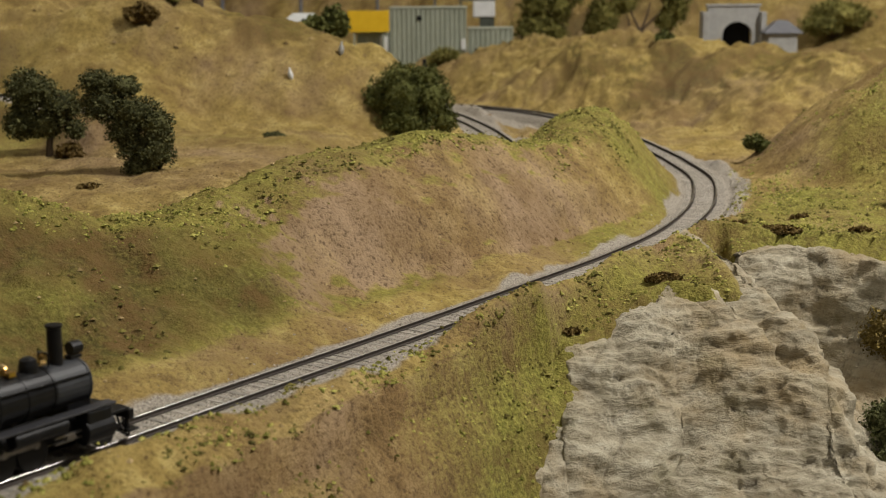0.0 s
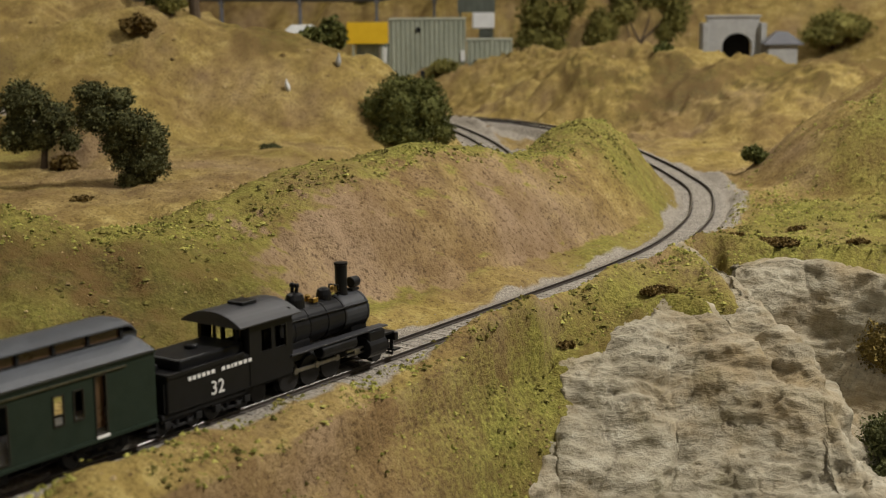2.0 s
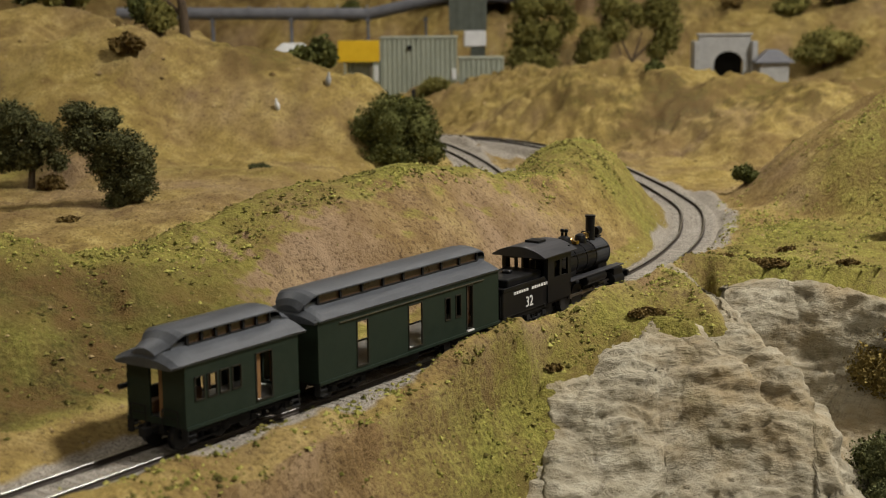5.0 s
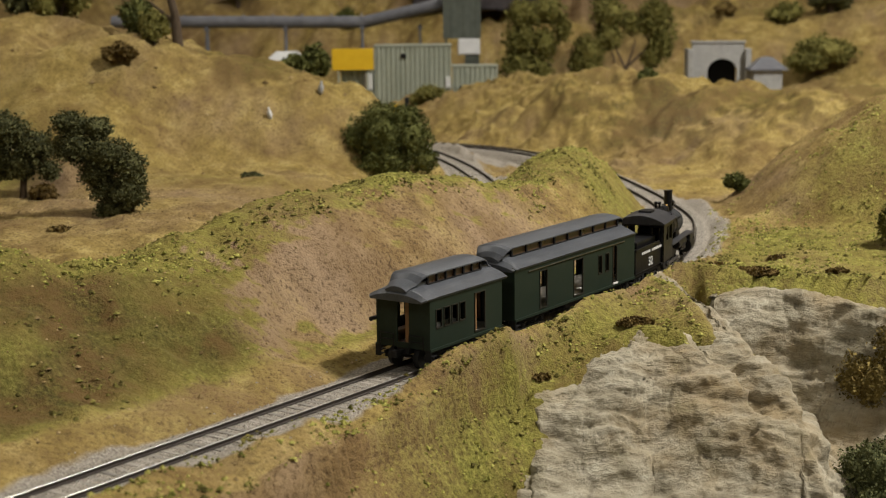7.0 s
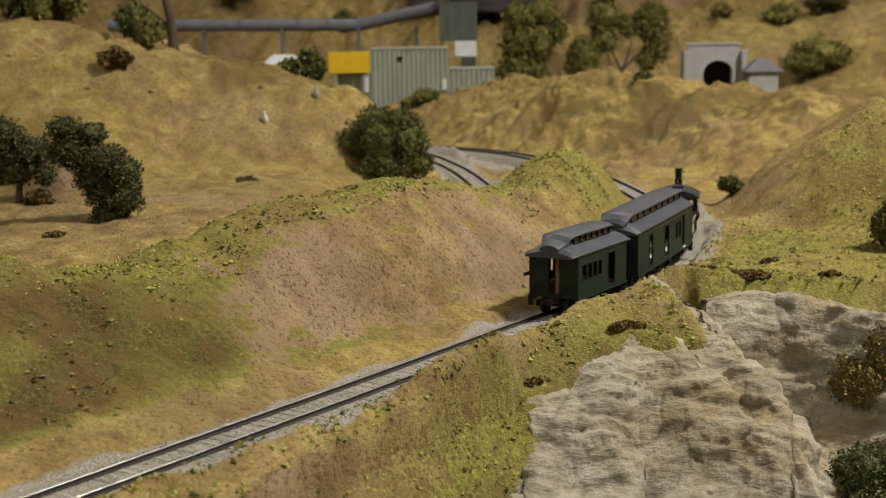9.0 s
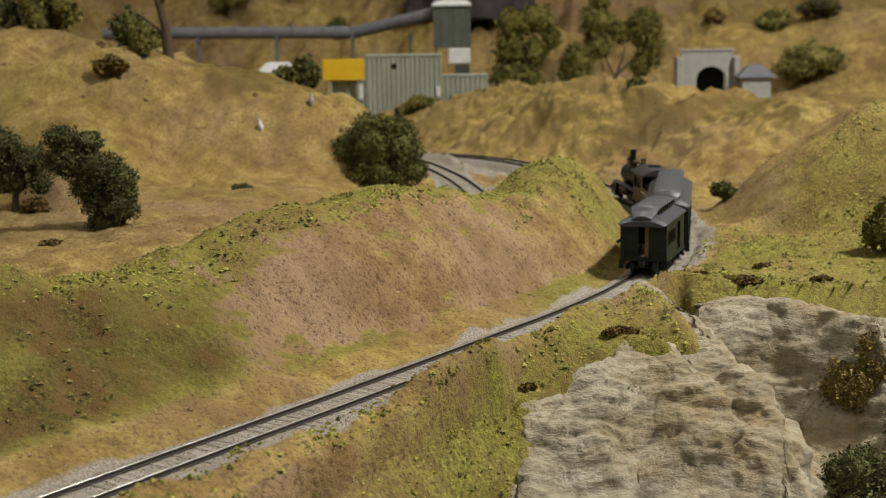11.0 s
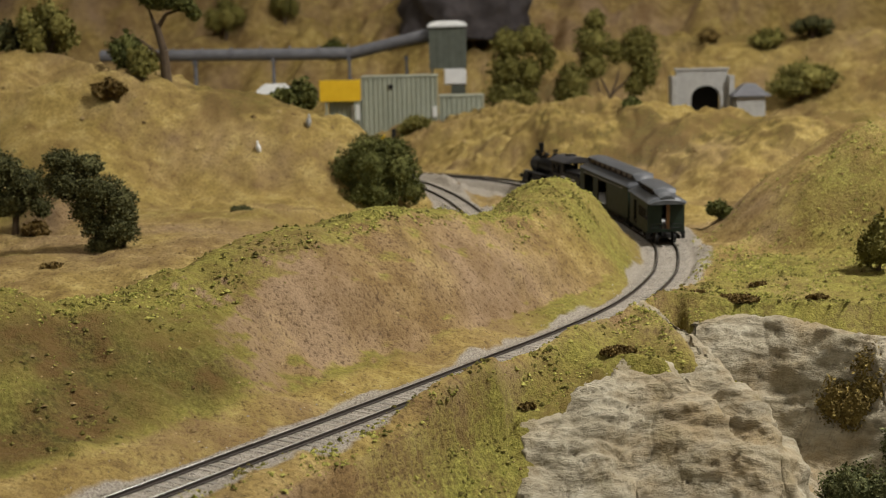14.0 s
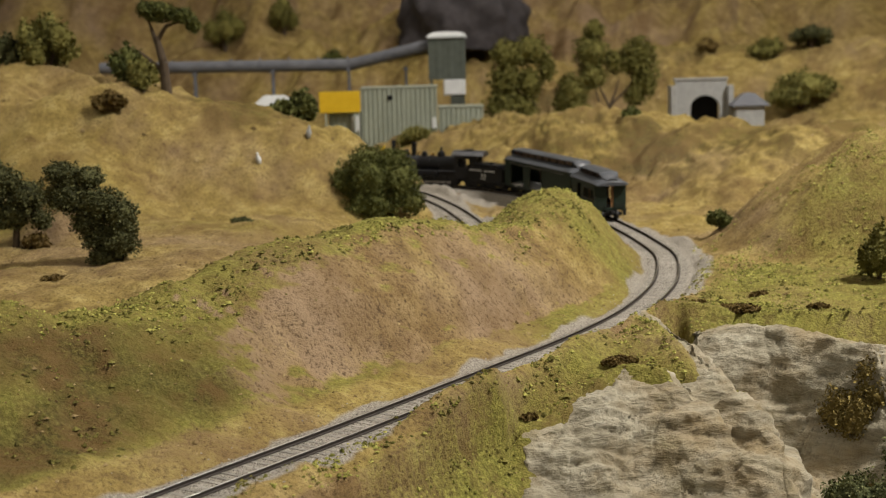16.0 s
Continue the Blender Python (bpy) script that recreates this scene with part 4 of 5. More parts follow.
        part("cylinder", bm, M_BLACK, root)
        bm = bmesh.new()
        box(bm, .012, .0245, k * .0122 - .0005, k * .0122 + .0005, .0098, .0106)
        box(bm, .012, .0245, k * .0122 - .0005, k * .0122 + .0005, .0078, .0085)
        box(bm, .0168, .0205, k * .0122 - .0009, k * .0122 + .0009, .0082, .0102)
        part("crosshead_guide", bm, M_STEEL, root, "worn steel crosshead guides")
    # cab
    z0, z1 = .0098, .0352
    cab = None
    for k in (-1, 1):
        bm = wall_x(bmesh.new(), -.0500, -.0245, z0, z1, k * .0136, .0008, [(-.0430, -.0372, .0225, .0312), (-.0350, -.0288, .0225, .0312)])
        side = part("cab_side", bm, M_BLACK, root)
        part("window_frame", box(bmesh.new(), -.0288, -.0283, k * .0142 - .0003, k * .0142 + .0003, .0222, .0315), M_FRAME, side)
        part("cab_post", box(bmesh.new(), -.0502, -.0488, k * .0126 - .0008, k * .0126 + .0008, z0, z1), M_BLACK, root)
    bm = swap_xy(wall_x(bmesh.new(), -.0134, .0134, z0, z1 + .002, 0, .0008, [(-.0115, -.0085, .0240, .0310), (.0085, .0115, .0240, .0310)]))
    ob = part("cab_front", bm, M_BLACK, root)
    ob.location.x = -.0249
    bm = swap_xy(wall_x(bmesh.new(), -.0134, .0134, z0, z1 + .001, 0, .0007, [(-.0112, -.0062, .0215, .0320), (-.0048, .0048, z0 + .004, .0325), (.0062, .0112, .0215, .0320)]))
    ob = part("cab_rear", bm, M_BLACK, root)
    ob.location.x = -.0492
    part("cab_floor", box(bmesh.new(), -.0525, -.0245, -.0132, .0132, .0086, .0100, .0002), M_DARK, root)
    bm = bmesh.new()
    sec = lambda x, s: [(x, a * .0160, .0349 + .0050 * (1 - abs(a) ** 2.1) * s) for a in [-1 + i / 7 for i in range(15)]] + [(x, .0158, .0343), (x, -.0158, .0343)]
    roof = part("cab_roof", loft(bm, [sec(-.0570, .97), sec(-.0560, 1), sec(-.0225, 1), sec(-.0215, .97)]), M_CABROOF, root, "pale grey bowed cab roof")
    part("roof_vent", box(bmesh.new(), -.0430, -.0345, -.0042, .0042, .0397, .0411, .0004), M_BLACK, roof)
    part("backhead", box(bmesh.new(), -.034, -.0255, -.0072, .0072, .0100, .0290, .0015), M_BLACK, root)
    # frame, pilot
    part("frame", box(bmesh.new(), -.048, .040, -.0052, .0052, .0055, .0125, .0003), M_DARK, root)
    part("firebox", box(bmesh.new(), -.026, -.006, -.0078, .0078, .0110, .0200, .0008), M_BLACK, root)
    part("saddle", box(bmesh.new(), .0235, .0345, -.0060, .0060, .0110, .0185, .0006), M_BLACK, root)
    part("pilot_deck", box(bmesh.new(), .0345, .0465, -.0125, .0125, .0118, .0130, .0003), M_BLACK, root)
    part("pilot_beam", box(bmesh.new(), .0445, .0470, -.0140, .0140, .0088, .0125, .0004), M_BLACK, root)
    bm = bmesh.new()
    for i in range(9):
        y = -.0112 + i * .0028
        tube(bm, (.0462, y, .0090), (.0468 + .0035 * (1 - abs(i - 4) / 5), y * .9, .0018), .0005, seg=5)
    tube(bm, (.0468, -.0105, .0018), (.0500, 0, .0018), .0006, seg=5), tube(bm, (.0468, .0105, .0018), (.0500, 0, .0018), .0006, seg=5)
    part("pilot", bm, M_BLACK, root)
    coupler(root, .0455, 1)
    bm = bmesh.new()
    for k in (-1, 1):
        box(bm, .0455, .0505, k * .0105 - .0022, k * .0105 + .0022, .0036, .0044, .0002)
        box(bm, .0458, .0466, k * .0105 - .0006, k * .0105 + .0006, .0040, .0095)
    part("footboard", bm, M_BLACK, root)
    # wheels and rods
    R = .0064
    axles = (-.0215, -.0080, .0055)
    for x in axles:
        wheelset(root, x, R, spokes=10, crank=True, name="driving_wheelset")
    wheelset(root, .0375, .0040, spokes=6, name="pilot_wheelset")
    wheelset(root, -.0400, .0044, spokes=6, name="trailing_wheelset")
    for k in (-1, 1):
        y = k * .0104
        bm = box(bmesh.new(), axles[0] - .0012, axles[-1] + .0012, y - .0004, y + .0004, -.0008, .0008, .0002)
        for x in axles:
            turned(bm, [(.0014, y - .0006), (.0014, y + .0006)], axis="Y", at=(x, 0, 0), seg=10)
        rod = part("side_rod", bm, M_STEEL, root, "worn steel coupling rod")
        RODS.append((rod, R, 0.0 if k > 0 else pi / 2))
    return root


loco, tender, baggage, combine = build_locomotive(), build_tender(), build_baggage(), build_combine()

# ---- scenery on the layout ----
M_LEAF_GREEN = by_random("leaf_green", ((0.15, (0.030, 0.036, 0.010)), (0.5, (0.074, 0.082, 0.021)), (0.9, (0.15, 0.152, 0.045))), 0.85, island=True)
M_LEAF_OLIVE = by_random("leaf_olive", ((0.15, (0.055, 0.052, 0.012)), (0.5, (0.125, 0.115, 0.028)), (0.9, (0.21, 0.19, 0.055))), 0.85, island=True)
M_LEAF_DARK = by_random("leaf_dark", ((0.15, (0.028, 0.030, 0.012)), (0.5, (0.066, 0.068, 0.026)), (0.9, (0.14, 0.138, 0.055))), 0.85, island=True)
M_LEAF_BROWN = by_random("leaf_brown", ((0.15, (0.05, 0.032, 0.010)), (0.5, (0.115, 0.075, 0.022)), (0.9, (0.19, 0.135, 0.045))), 0.9, island=True)
M_LEAF_RUST = by_random("leaf_rust", ((0.15, (0.062, 0.046, 0.014)), (0.5, (0.145, 0.106, 0.030)), (0.9, (0.25, 0.19, 0.06))), 0.9, island=True)
M_LEAF_SAGE = by_random("leaf_sage", ((0.15, (0.035, 0.042, 0.016)), (0.5, (0.085, 0.092, 0.035)), (0.9, (0.19, 0.195, 0.085))), 0.9, island=True)
M_BARK = plain("bark", (0.045, 0.030, 0.018), (0.11, 0.08, 0.05), 0.9, 300, bump=0.0006, stretch=(1, 1, 0.3))


def leaves(rng, lobes, count, size):
    """Many small folded leaves in a ragged shell round each lobe (centre, radii)."""
    verts, faces = [], []
    weights = np.array([r[0] * r[1] + r[1] * r[2] + r[0] * r[2] for _, r in lobes])
    picks = rng.choice(len(lobes), count, p=weights / weights.sum())
    for i in picks:
        c, r = np.array(lobes[i][0]), np.array(lobes[i][1])
        v = rng.normal(size=3)
        v /= np.linalg.norm(v)
        # clumped, uneven surface
        lump = 0.80 + 0.34 * noise.noise(Vector(v * 2.6) + Vector((i * 7.1, 0, 0)))
        p = c + v * r * lump * rng.uniform(0.72, 1.06)
        if p[2] < 0.0:
            p[2] = rng.uniform(0, 0.004)
        a = rng.normal(size=3)
        a /= np.linalg.norm(a)
        b = np.cross(a, rng.normal(size=3))
        b /= np.linalg.norm(b)
        n = np.cross(a, b)
        s = size * rng.uniform(0.6, 1.4)
        k = len(verts)
        verts += [p - a * s, p + b * s * 0.6 + n * s * 0.25, p + a * s, p - b * s * 0.6 + n * s * 0.25]
        faces += [(k, k + 1, k + 2), (k, k + 2, k + 3)]
    return verts, faces


def crown_mesh(seed, lobes, count, size):
    rng = np.random.RandomState(seed)
    verts, faces = leaves(rng, lobes, count, size)
    # a lumpy dark core keeps the crown from being see-through everywhere
    for i, (c, r) in enumerate(lobes):
        bm = bmesh.new()
        bmesh.ops.create_icosphere(bm, subdivisions=2, radius=1)
        k = len(verts)
        for v in bm.verts:
            f = 0.60 * (1 + 0.35 * noise.noise(v.co * 2.6 + Vector((i * 7.1, 0, 0))))
            verts.append(np.array(c) + np.array(v.co) * np.array(r) * f)
        faces += [tuple(q.index + k for q in f.verts) for f in bm.faces]
        bm.free()
    me = bpy.data.meshes.new("crown")
    me.from_pydata([tuple(v) for v in verts], [], faces)
    return me


def limb(bm, pts, r0, r1, seg=7):
    n = len(pts) - 1
    for i in range(n):
        a, b = r0 + (r1 - r0) * i / n, r0 + (r1 - r0) * (i + 1) / n
        tube(bm, pts[i], pts[i + 1], a, b, seg=seg)
    return bm


def bush(name, x, y, w, h, mat, label, seed, count=900, size=0.0022, lobes=None, sink=0.004, depth=None, category="shrub"):
    """A shrub of several leafy lobes on a short woody stem."""
    rng = np.random.RandomState(seed)
    depth = depth or w * 0.8
    if lobes is None:
        lobes = []
        for i in range(6):
            a = tau * i / 6 + rng.uniform(-.4, .4)
            lobes.append(((cos(a) * w * .26, sin(a) * depth * .26, h * rng.uniform(.30, .62)), (w * .26, depth * .26, h * rng.uniform(.28, .36))))
        lobes.append(((0, 0, h * .66), (w * .27, depth * .27, h * .34)))
    root = tagged(new(name), label, category)
    root.location = (x, y, height(x, y) - sink)
    root.rotation_euler.z = rng.uniform(-.3, .3)
    bm = bmesh.new()
    for i in range(3):
        a = tau * i / 3
        limb(bm, [(0, 0, -.002), (cos(a) * w * .06, sin(a) * w * .06, h * .25), (cos(a) * w * .16, sin(a) * w * .16, h * .5)], w * .035, w * .012, 5)
    part("stem", bm, M_BARK, root)
    me = crown_mesh(seed, lobes, count, size)
    me.materials.append(mat)
    ob = new("crown", me)
    ob.parent = root
    return root


def tree(name, x, y, trunk, limbs, lobes, mat, label, seed, count=1500, size=0.0022, r=0.0035, sink=0.003):
    """A tapered bending trunk, limbs that reach the lobes, and a ragged crown."""
    root = tagged(new(name), label, "tree")
    root.location = (x, y, height(x, y) - sink)
    part("trunk", limb(bmesh.new(), trunk, r, r * .6, 9), M_BARK, root)
    for pts in limbs:
        part("limb", limb(bmesh.new(), pts, r * .5, r * .15, 6), M_BARK, root)
    me = crown_mesh(seed, lobes, count, size)
    me.materials.append(mat)
    ob = new("crown", me)
    ob.parent = root
    return root


# trees beside the field behind the bank
left_oak = tree("oak_tree", -.241, 1.03, [(0, 0, 0), (.002, 0, .012), (-.004, 0, .030), (-.012, 0, .050)],
     [[(0, 0, .018), (.010, 0, .026), (.014, 0, .034)], [(-.004, 0, .03), (-.018, 0, .055), (-.026, 0, .075)], [(-.008, 0, .045), (.004, 0, .055), (.010, 0, .062)]],
     [((-.030, 0, .086), (.018, .016, .014)), ((-.012, .004, .082), (.016, .015, .013)), ((-.028, 0, .066), (.022, .018, .018)), ((-.004, 0, .060), (.024, .020, .019)), ((.012, 0, .050), (.017, .015, .017)), ((.010, -.002, .026), (.019, .016, .018)), ((-.002, 0, .012), (.016, .014, .014)), ((.014, 0, .038), (.014, .012, .012)), ((-.012, 0, .044), (.018, .016, .016)), ((-.006, 0, .030), (.016, .014, .014))],
     M_LEAF_DARK, "dark green model oak with a leaning double crown", 11, 13000, .0012, .003)
left_oak.scale = (.95, .95, .82)
left_oak.location.z -= .004
tree("oak_tree", -.336, 1.13, [(0, 0, 0), (.002, 0, .02), (0, 0, .04)], [[(0, 0, .02), (.014, 0, .03), (.022, 0, .036)], [(0, 0, .03), (-.015, 0, .05)]],
     [((-.012, 0, .054), (.024, .020, .020)), ((.012, 0, .042), (.020, .018, .016)), ((.000, 0, .028), (.018, .016, .014)), ((.022, 0, .024), (.010, .01, .010)), ((-.02, 0, .030), (.016, .016, .018))],
     M_LEAF_DARK, "dark green rounded model oak on the field", 12, 8000, .0013, .003)
bush("scrub", -.318, 1.125, .024, .018, M_LEAF_BROWN, "brown dry scrub under the oak", 13, 500, .0016)

# the round bush by the junction
bush("bush", -.064, 1.385, .100, .078, M_LEAF_GREEN, "large round dark green bush beside the tracks", 21, 14000, .0014, depth=.075, lobes=[
    ((-.026, 0, .034), (.024, .024, .026)), ((.026, 0, .036), (.024, .024, .027)), ((0, -.01, .038), (.028, .024, .030)), ((-.006, 0, .056), (.024, .022, .020)), ((.018, .004, .056), (.020, .02, .018)), ((-.040, 0, .016), (.016, .016, .015)), ((.036, 0, .018), (.016, .016, .016)), ((0, -.014, .016), (.034, .022, .018))], sink=.020)
bush("bush", -.050, 1.66, .034, .055, M_LEAF_GREEN, "tall soft green shrub beside the far track", 22, 700, .0024)

# yard trees
tree("willow_tree", .120, 2.1, [(.012, 0, 0), (.018, 0, .03), (.012, 0, .06)], [[(.015, 0, .03), (.026, 0, .055), (.030, 0, .085)], [(.012, 0, .05), (-.02, 0, .075), (-.03, 0, .09)]],
     [((-.020, 0, .102), (.031, .028, .028)), ((.014, 0, .108), (.033, .028, .028)), ((-.022, 0, .066), (.032, .028, .032)), ((.010, 0, .062), (.026, .024, .032)), ((-.028, 0, .030), (.034, .028, .034)), ((.000, 0, .026), (.028, .026, .030)), ((.036, 0, .084), (.016, .018, .024))],
     M_LEAF_OLIVE, "tall olive green willow in the mine yard", 31, 5200, .0026, .003)
tree("willow_tree", .193, 2.12, [(0, 0, 0), (.002, 0, .03)], [[(.001, 0, .02), (.012, 0, .05)]], [((0, 0, .060), (.027, .024, .030)), ((.004, 0, .032), (.026, .024, .028)), ((-.012, 0, .044), (.018, .018, .026))],
     M_LEAF_OLIVE, "small olive green tree in the mine yard", 32, 2200, .0026, .0025)
tree("oak_tree", .250, 2.15, [(-.002, 0, 0), (.000, 0, .025), (.004, 0, .035)],
     [[(.002, 0, .032), (-.012, 0, .060), (-.020, 0, .095)], [(.004, 0, .035), (.030, 0, .060), (.045, 0, .085)], [(.003, 0, .034), (.012, 0, .058), (.016, 0, .075)], [(0, 0, .02), (-.014, 0, .04), (-.018, 0, .058)]],
     [((-.024, 0, .112), (.032, .028, .034)), ((-.024, 0, .078), (.026, .024, .028)), ((.044, 0, .104), (.033, .028, .038)), ((.054, 0, .070), (.024, .024, .034)), ((.040, 0, .050), (.020, .02, .024)), ((.010, 0, .098), (.018, .018, .022)), ((-.020, 0, .145), (.018, .018, .018))],
     M_LEAF_OLIVE, "forked olive green oak with bare dark limbs", 33, 5000, .0026, .004)

# the bent tree on the left hill
tree("cypress_tree", -.279, 1.475, [(.004, 0, -.002), (.002, 0, .03), (-.004, 0, .055)], [[(-.004, 0, .05), (.006, 0, .066), (.020, 0, .070)], [(-.004, 0, .05), (-.012, 0, .075)], [(.002, 0, .02), (-.010, 0, .032), (-.022, 0, .042)]],
     [((.000, 0, .080), (.022, .016, .012)), ((.022, 0, .076), (.016, .014, .010)), ((.034, 0, .066), (.009, .010, .010)), ((-.014, 0, .084), (.010, .01, .010))],
     M_LEAF_GREEN, "wind-bent tree with a bare dark trunk", 34, 2600, .0018, .0056)
bush("shrub", -.313, 1.475, .045, .050, M_LEAF_GREEN, "green shrub beside the bent tree", 35, 900, .0024)
bush("shrub", -.294, 1.45, .036, .040, M_LEAF_OLIVE, "olive shrub below the bent tree", 36, 700, .0024)

SHRUBS = [  # place, width, height, leaf, label, leaves
    (-.412, 1.545, .070, .072, M_LEAF_OLIVE, "rounded olive shrub on the hilltop", 900), (-.455, 1.55, .034, .046, M_LEAF_DARK, "dark shrub on the hilltop", 500),
    (-.432, 2.98, .100, .100, M_LEAF_OLIVE, "olive shrub on the far hillside", 900), (-.310, 2.97, .070, .090, M_LEAF_OLIVE, "olive shrub on the far hillside", 700), (-.205, 2.90, .062, .055, M_LEAF_GREEN, "green shrub on the far hillside", 600),
    (-.317, 1.40, .036, .022, M_LEAF_BROWN, "dark dry scrub on the hill slope", 600), (-.362, 1.30, .024, .022, M_LEAF_BROWN, "dark dry scrub in the gully", 400),
    (-.141, 1.515, .032, .044, M_LEAF_GREEN, "green shrub beside the white-roofed shed", 800), (-.163, 1.50, .030, .018, M_LEAF_GREEN, "low green shrub beside the shed", 400),
    (-.033, 2.00, .062, .032, M_LEAF_OLIVE, "yellow green shrub before the building", 700), (.227, 1.72, .026, .018, M_LEAF_GREEN, "small green shrub on the bank", 400),
    (.431, 1.95, .050, .036, M_LEAF_GREEN, "green shrub below the portal", 600), (.548, 2.20, .125, .064, M_LEAF_OLIVE, "wide dark thicket beside the portal", 1500), (.600, 2.35, .080, .040, M_LEAF_DARK, "dark green shrub on the hill", 800),
    (.527, 2.35, .066, .040, M_LEAF_OLIVE, "olive shrub on the hill", 600), (.618, 2.60, .125, .055, M_LEAF_OLIVE, "wide olive shrub on the far hillside", 900), (.441, 2.40, .044, .028, M_LEAF_BROWN, "dry shrub over the portal", 400),
    (.236, 1.22, .027, .020, M_LEAF_GREEN, "small dark green shrub at the foot of the bank", 600), (.289, 1.28, .015, .019, M_LEAF_OLIVE, "small olive shrub on the slope", 300),
    (.300, .985, .034, .044, M_LEAF_OLIVE, "light green shrub on the terrace", 1100), (.185, .895, .028, .006, M_LEAF_BROWN, "dark low scrub on the terrace", 500), (.160, .90, .014, .004, M_LEAF_BROWN, "dark low scrub on the terrace", 250),
    (.237, .905, .017, .005, M_LEAF_BROWN, "dark low scrub on the terrace", 250), (.212, .955, .016, .005, M_LEAF_BROWN, "dark low scrub on the terrace", 250), (.092, .752, .020, .006, M_LEAF_BROWN, "dark scrub in a crack of the knoll", 400),
    (.130, .757, .017, .008, M_LEAF_BROWN, "dark scrub in a hollow of the rock", 400), (.040, .715, .012, .003, M_LEAF_BROWN, "dark scrub on the grassy knoll", 200), (-.173, 1.245, .022, .006, M_LEAF_DARK, "dark scrub in the field", 300),
    (-.228, 1.075, .010, .004, M_LEAF_BROWN, "dark scrub in the field", 150), (-.262, .962, .018, .006, M_LEAF_BROWN, "dark scrub in the field", 250)]
for i, (x, y, w, h, mat, label, count) in enumerate(SHRUBS):
    bush("shrub", x, y, w, h, mat, label, 100 + i, int(count * 1.7), .0016 if y < 1.3 else .0026, sink=.002)

# the thicket in the gully before the rock
bush("bush", .240, .795, .066, .060, M_LEAF_RUST, "rusty olive bush in the rocky gully", 41, 11000, .0011, sink=.040)
bush("bush", .205, .700, .066, .058, M_LEAF_SAGE, "grey green bush below the rock face", 42, 12000, .0011, sink=.006)
bush("bush", .255, .745, .050, .058, M_LEAF_SAGE, "grey green bush beside the rocky gully", 43, 8000, .0011, sink=.006)

# ---- the mine ----
M_SIDING = plain("corrugated_steel_green", (0.20, 0.22, 0.17), (0.33, 0.35, 0.28), 0.6, 60, spec=0.3, stretch=(1, 1, 0.25))
M_YELLOW = plain("yellow_panel", (0.55, 0.34, 0.01), (0.66, 0.43, 0.02), 0.5, 90)
M_TOWER = plain("tower_green", (0.055, 0.062, 0.048), (0.09, 0.10, 0.08), 0.6, 90)
M_PALEROOF = plain("pale_metal_roof", (0.42, 0.43, 0.42), (0.58, 0.59, 0.58), 0.5, 80)
M_CONCRETE = plain("cast_concrete", (0.24, 0.24, 0.23), (0.36, 0.36, 0.345), 0.85, 90, bump=0.0004)
M_PIPE = plain("conveyor_grey", (0.085, 0.088, 0.10), (0.15, 0.152, 0.165), 0.6, 70)
# near black that paints the darkness of openings
M_VOID = plain("opening_black", (0.004, 0.004, 0.004), (0.009, 0.009, 0.009), 0.9, 90)
M_WHITEWALL = plain("white_panel", (0.5, 0.5, 0.49), (0.65, 0.65, 0.63), 0.6, 90)


def ribbed(x0, x1, z0, z1, pitch=0.0068, depth=0.0016):
    """A corrugated panel along x, ribs standing proud of it."""
    bm = bmesh.new()
    n = max(2, round((x1 - x0) / pitch))
    w = (x1 - x0) / n
    outline = []
    for i in range(n):
        x = x0 + i * w
        outline += [(x, 0), (x + w * .55, 0), (x + w * .65, -depth), (x + w * .9, -depth)]
    outline += [(x1, 0)]
    front = [(bm.verts.new((x, y, z0)), bm.verts.new((x, y, z1))) for x, y in outline]
    back = [bm.verts.new((x1, .002, z0)), bm.verts.new((x1, .002, z1)), bm.verts.new((x0, .002, z0)), bm.verts.new((x0, .002, z1))]
    for (a, b), (c, d) in zip(front[:-1], front[1:]):
        bm.faces.new((a, c, d, b))
    bm.faces.new((front[-1][0], back[0], back[1], front[-1][1]))
    bm.faces.new((back[0], back[2], back[3], back[1]))
    bm.faces.new((back[2], front[0][0], front[0][1], back[3]))
    bm.faces.new([v[1] for v in front] + [back[1], back[3]])
    return bm


def hall(name, x0, x1, y, depth, z1, label):
    g = min(height(x0, y), height(x1, y), height((x0 + x1) / 2, y)) - .012
    root = tagged(new(name), label, "industrial building")
    root.location = ((x0 + x1) / 2, y, g)
    w, h = (x1 - x0) / 2, z1 - g
    ob = part("front_wall", ribbed(-w, w, 0, h), M_SIDING, root)
    for k in (-1, 1):
        part("side_wall", box(bmesh.new(), min(k * w, k * (w - .002)), max(k * w, k * (w - .002)), .002, depth, 0, h - .0005), M_SIDING, root)
    part("rear_wall", box(bmesh.new(), -w, w, depth, depth + .002, 0, h - .0005), M_SIDING, root)
    part("roof", box(bmesh.new(), -w - .001, w + .001, -.002, depth + .003, h, h + .0016, .0003), M_SIDING, root, "grey green flat metal roof")
    return root, g


main_hall, g0 = hall("mine_building", -.110, -.003, 2.05, .07, .117, "grey green corrugated mine building with a small vent")
part("vent", box(bmesh.new(), -.016, -.009, -.0035, -.0016, .101 - g0, .107 - g0, .0004), M_VOID, main_hall, "small black vent opening")
part("window", box(bmesh.new(), .046, .052, -.0035, -.0016, .060 - g0, .075 - g0, .0003), M_WHITEWALL, main_hall)
low_hall, g1 = hall("mine_shed", -.156, -.112, 2.048, .05, .084, "low grey green corrugated lean-to with a pale door")
part("door", box(bmesh.new(), .010, .021, -.0035, -.0016, .058 - g1, .080 - g1, .0003), M_WHITEWALL, low_hall, "pale grey panelled door")
annex, g2 = hall("mine_shed", -.001, .062, 2.052, .05, .088, "low pale green corrugated annex")
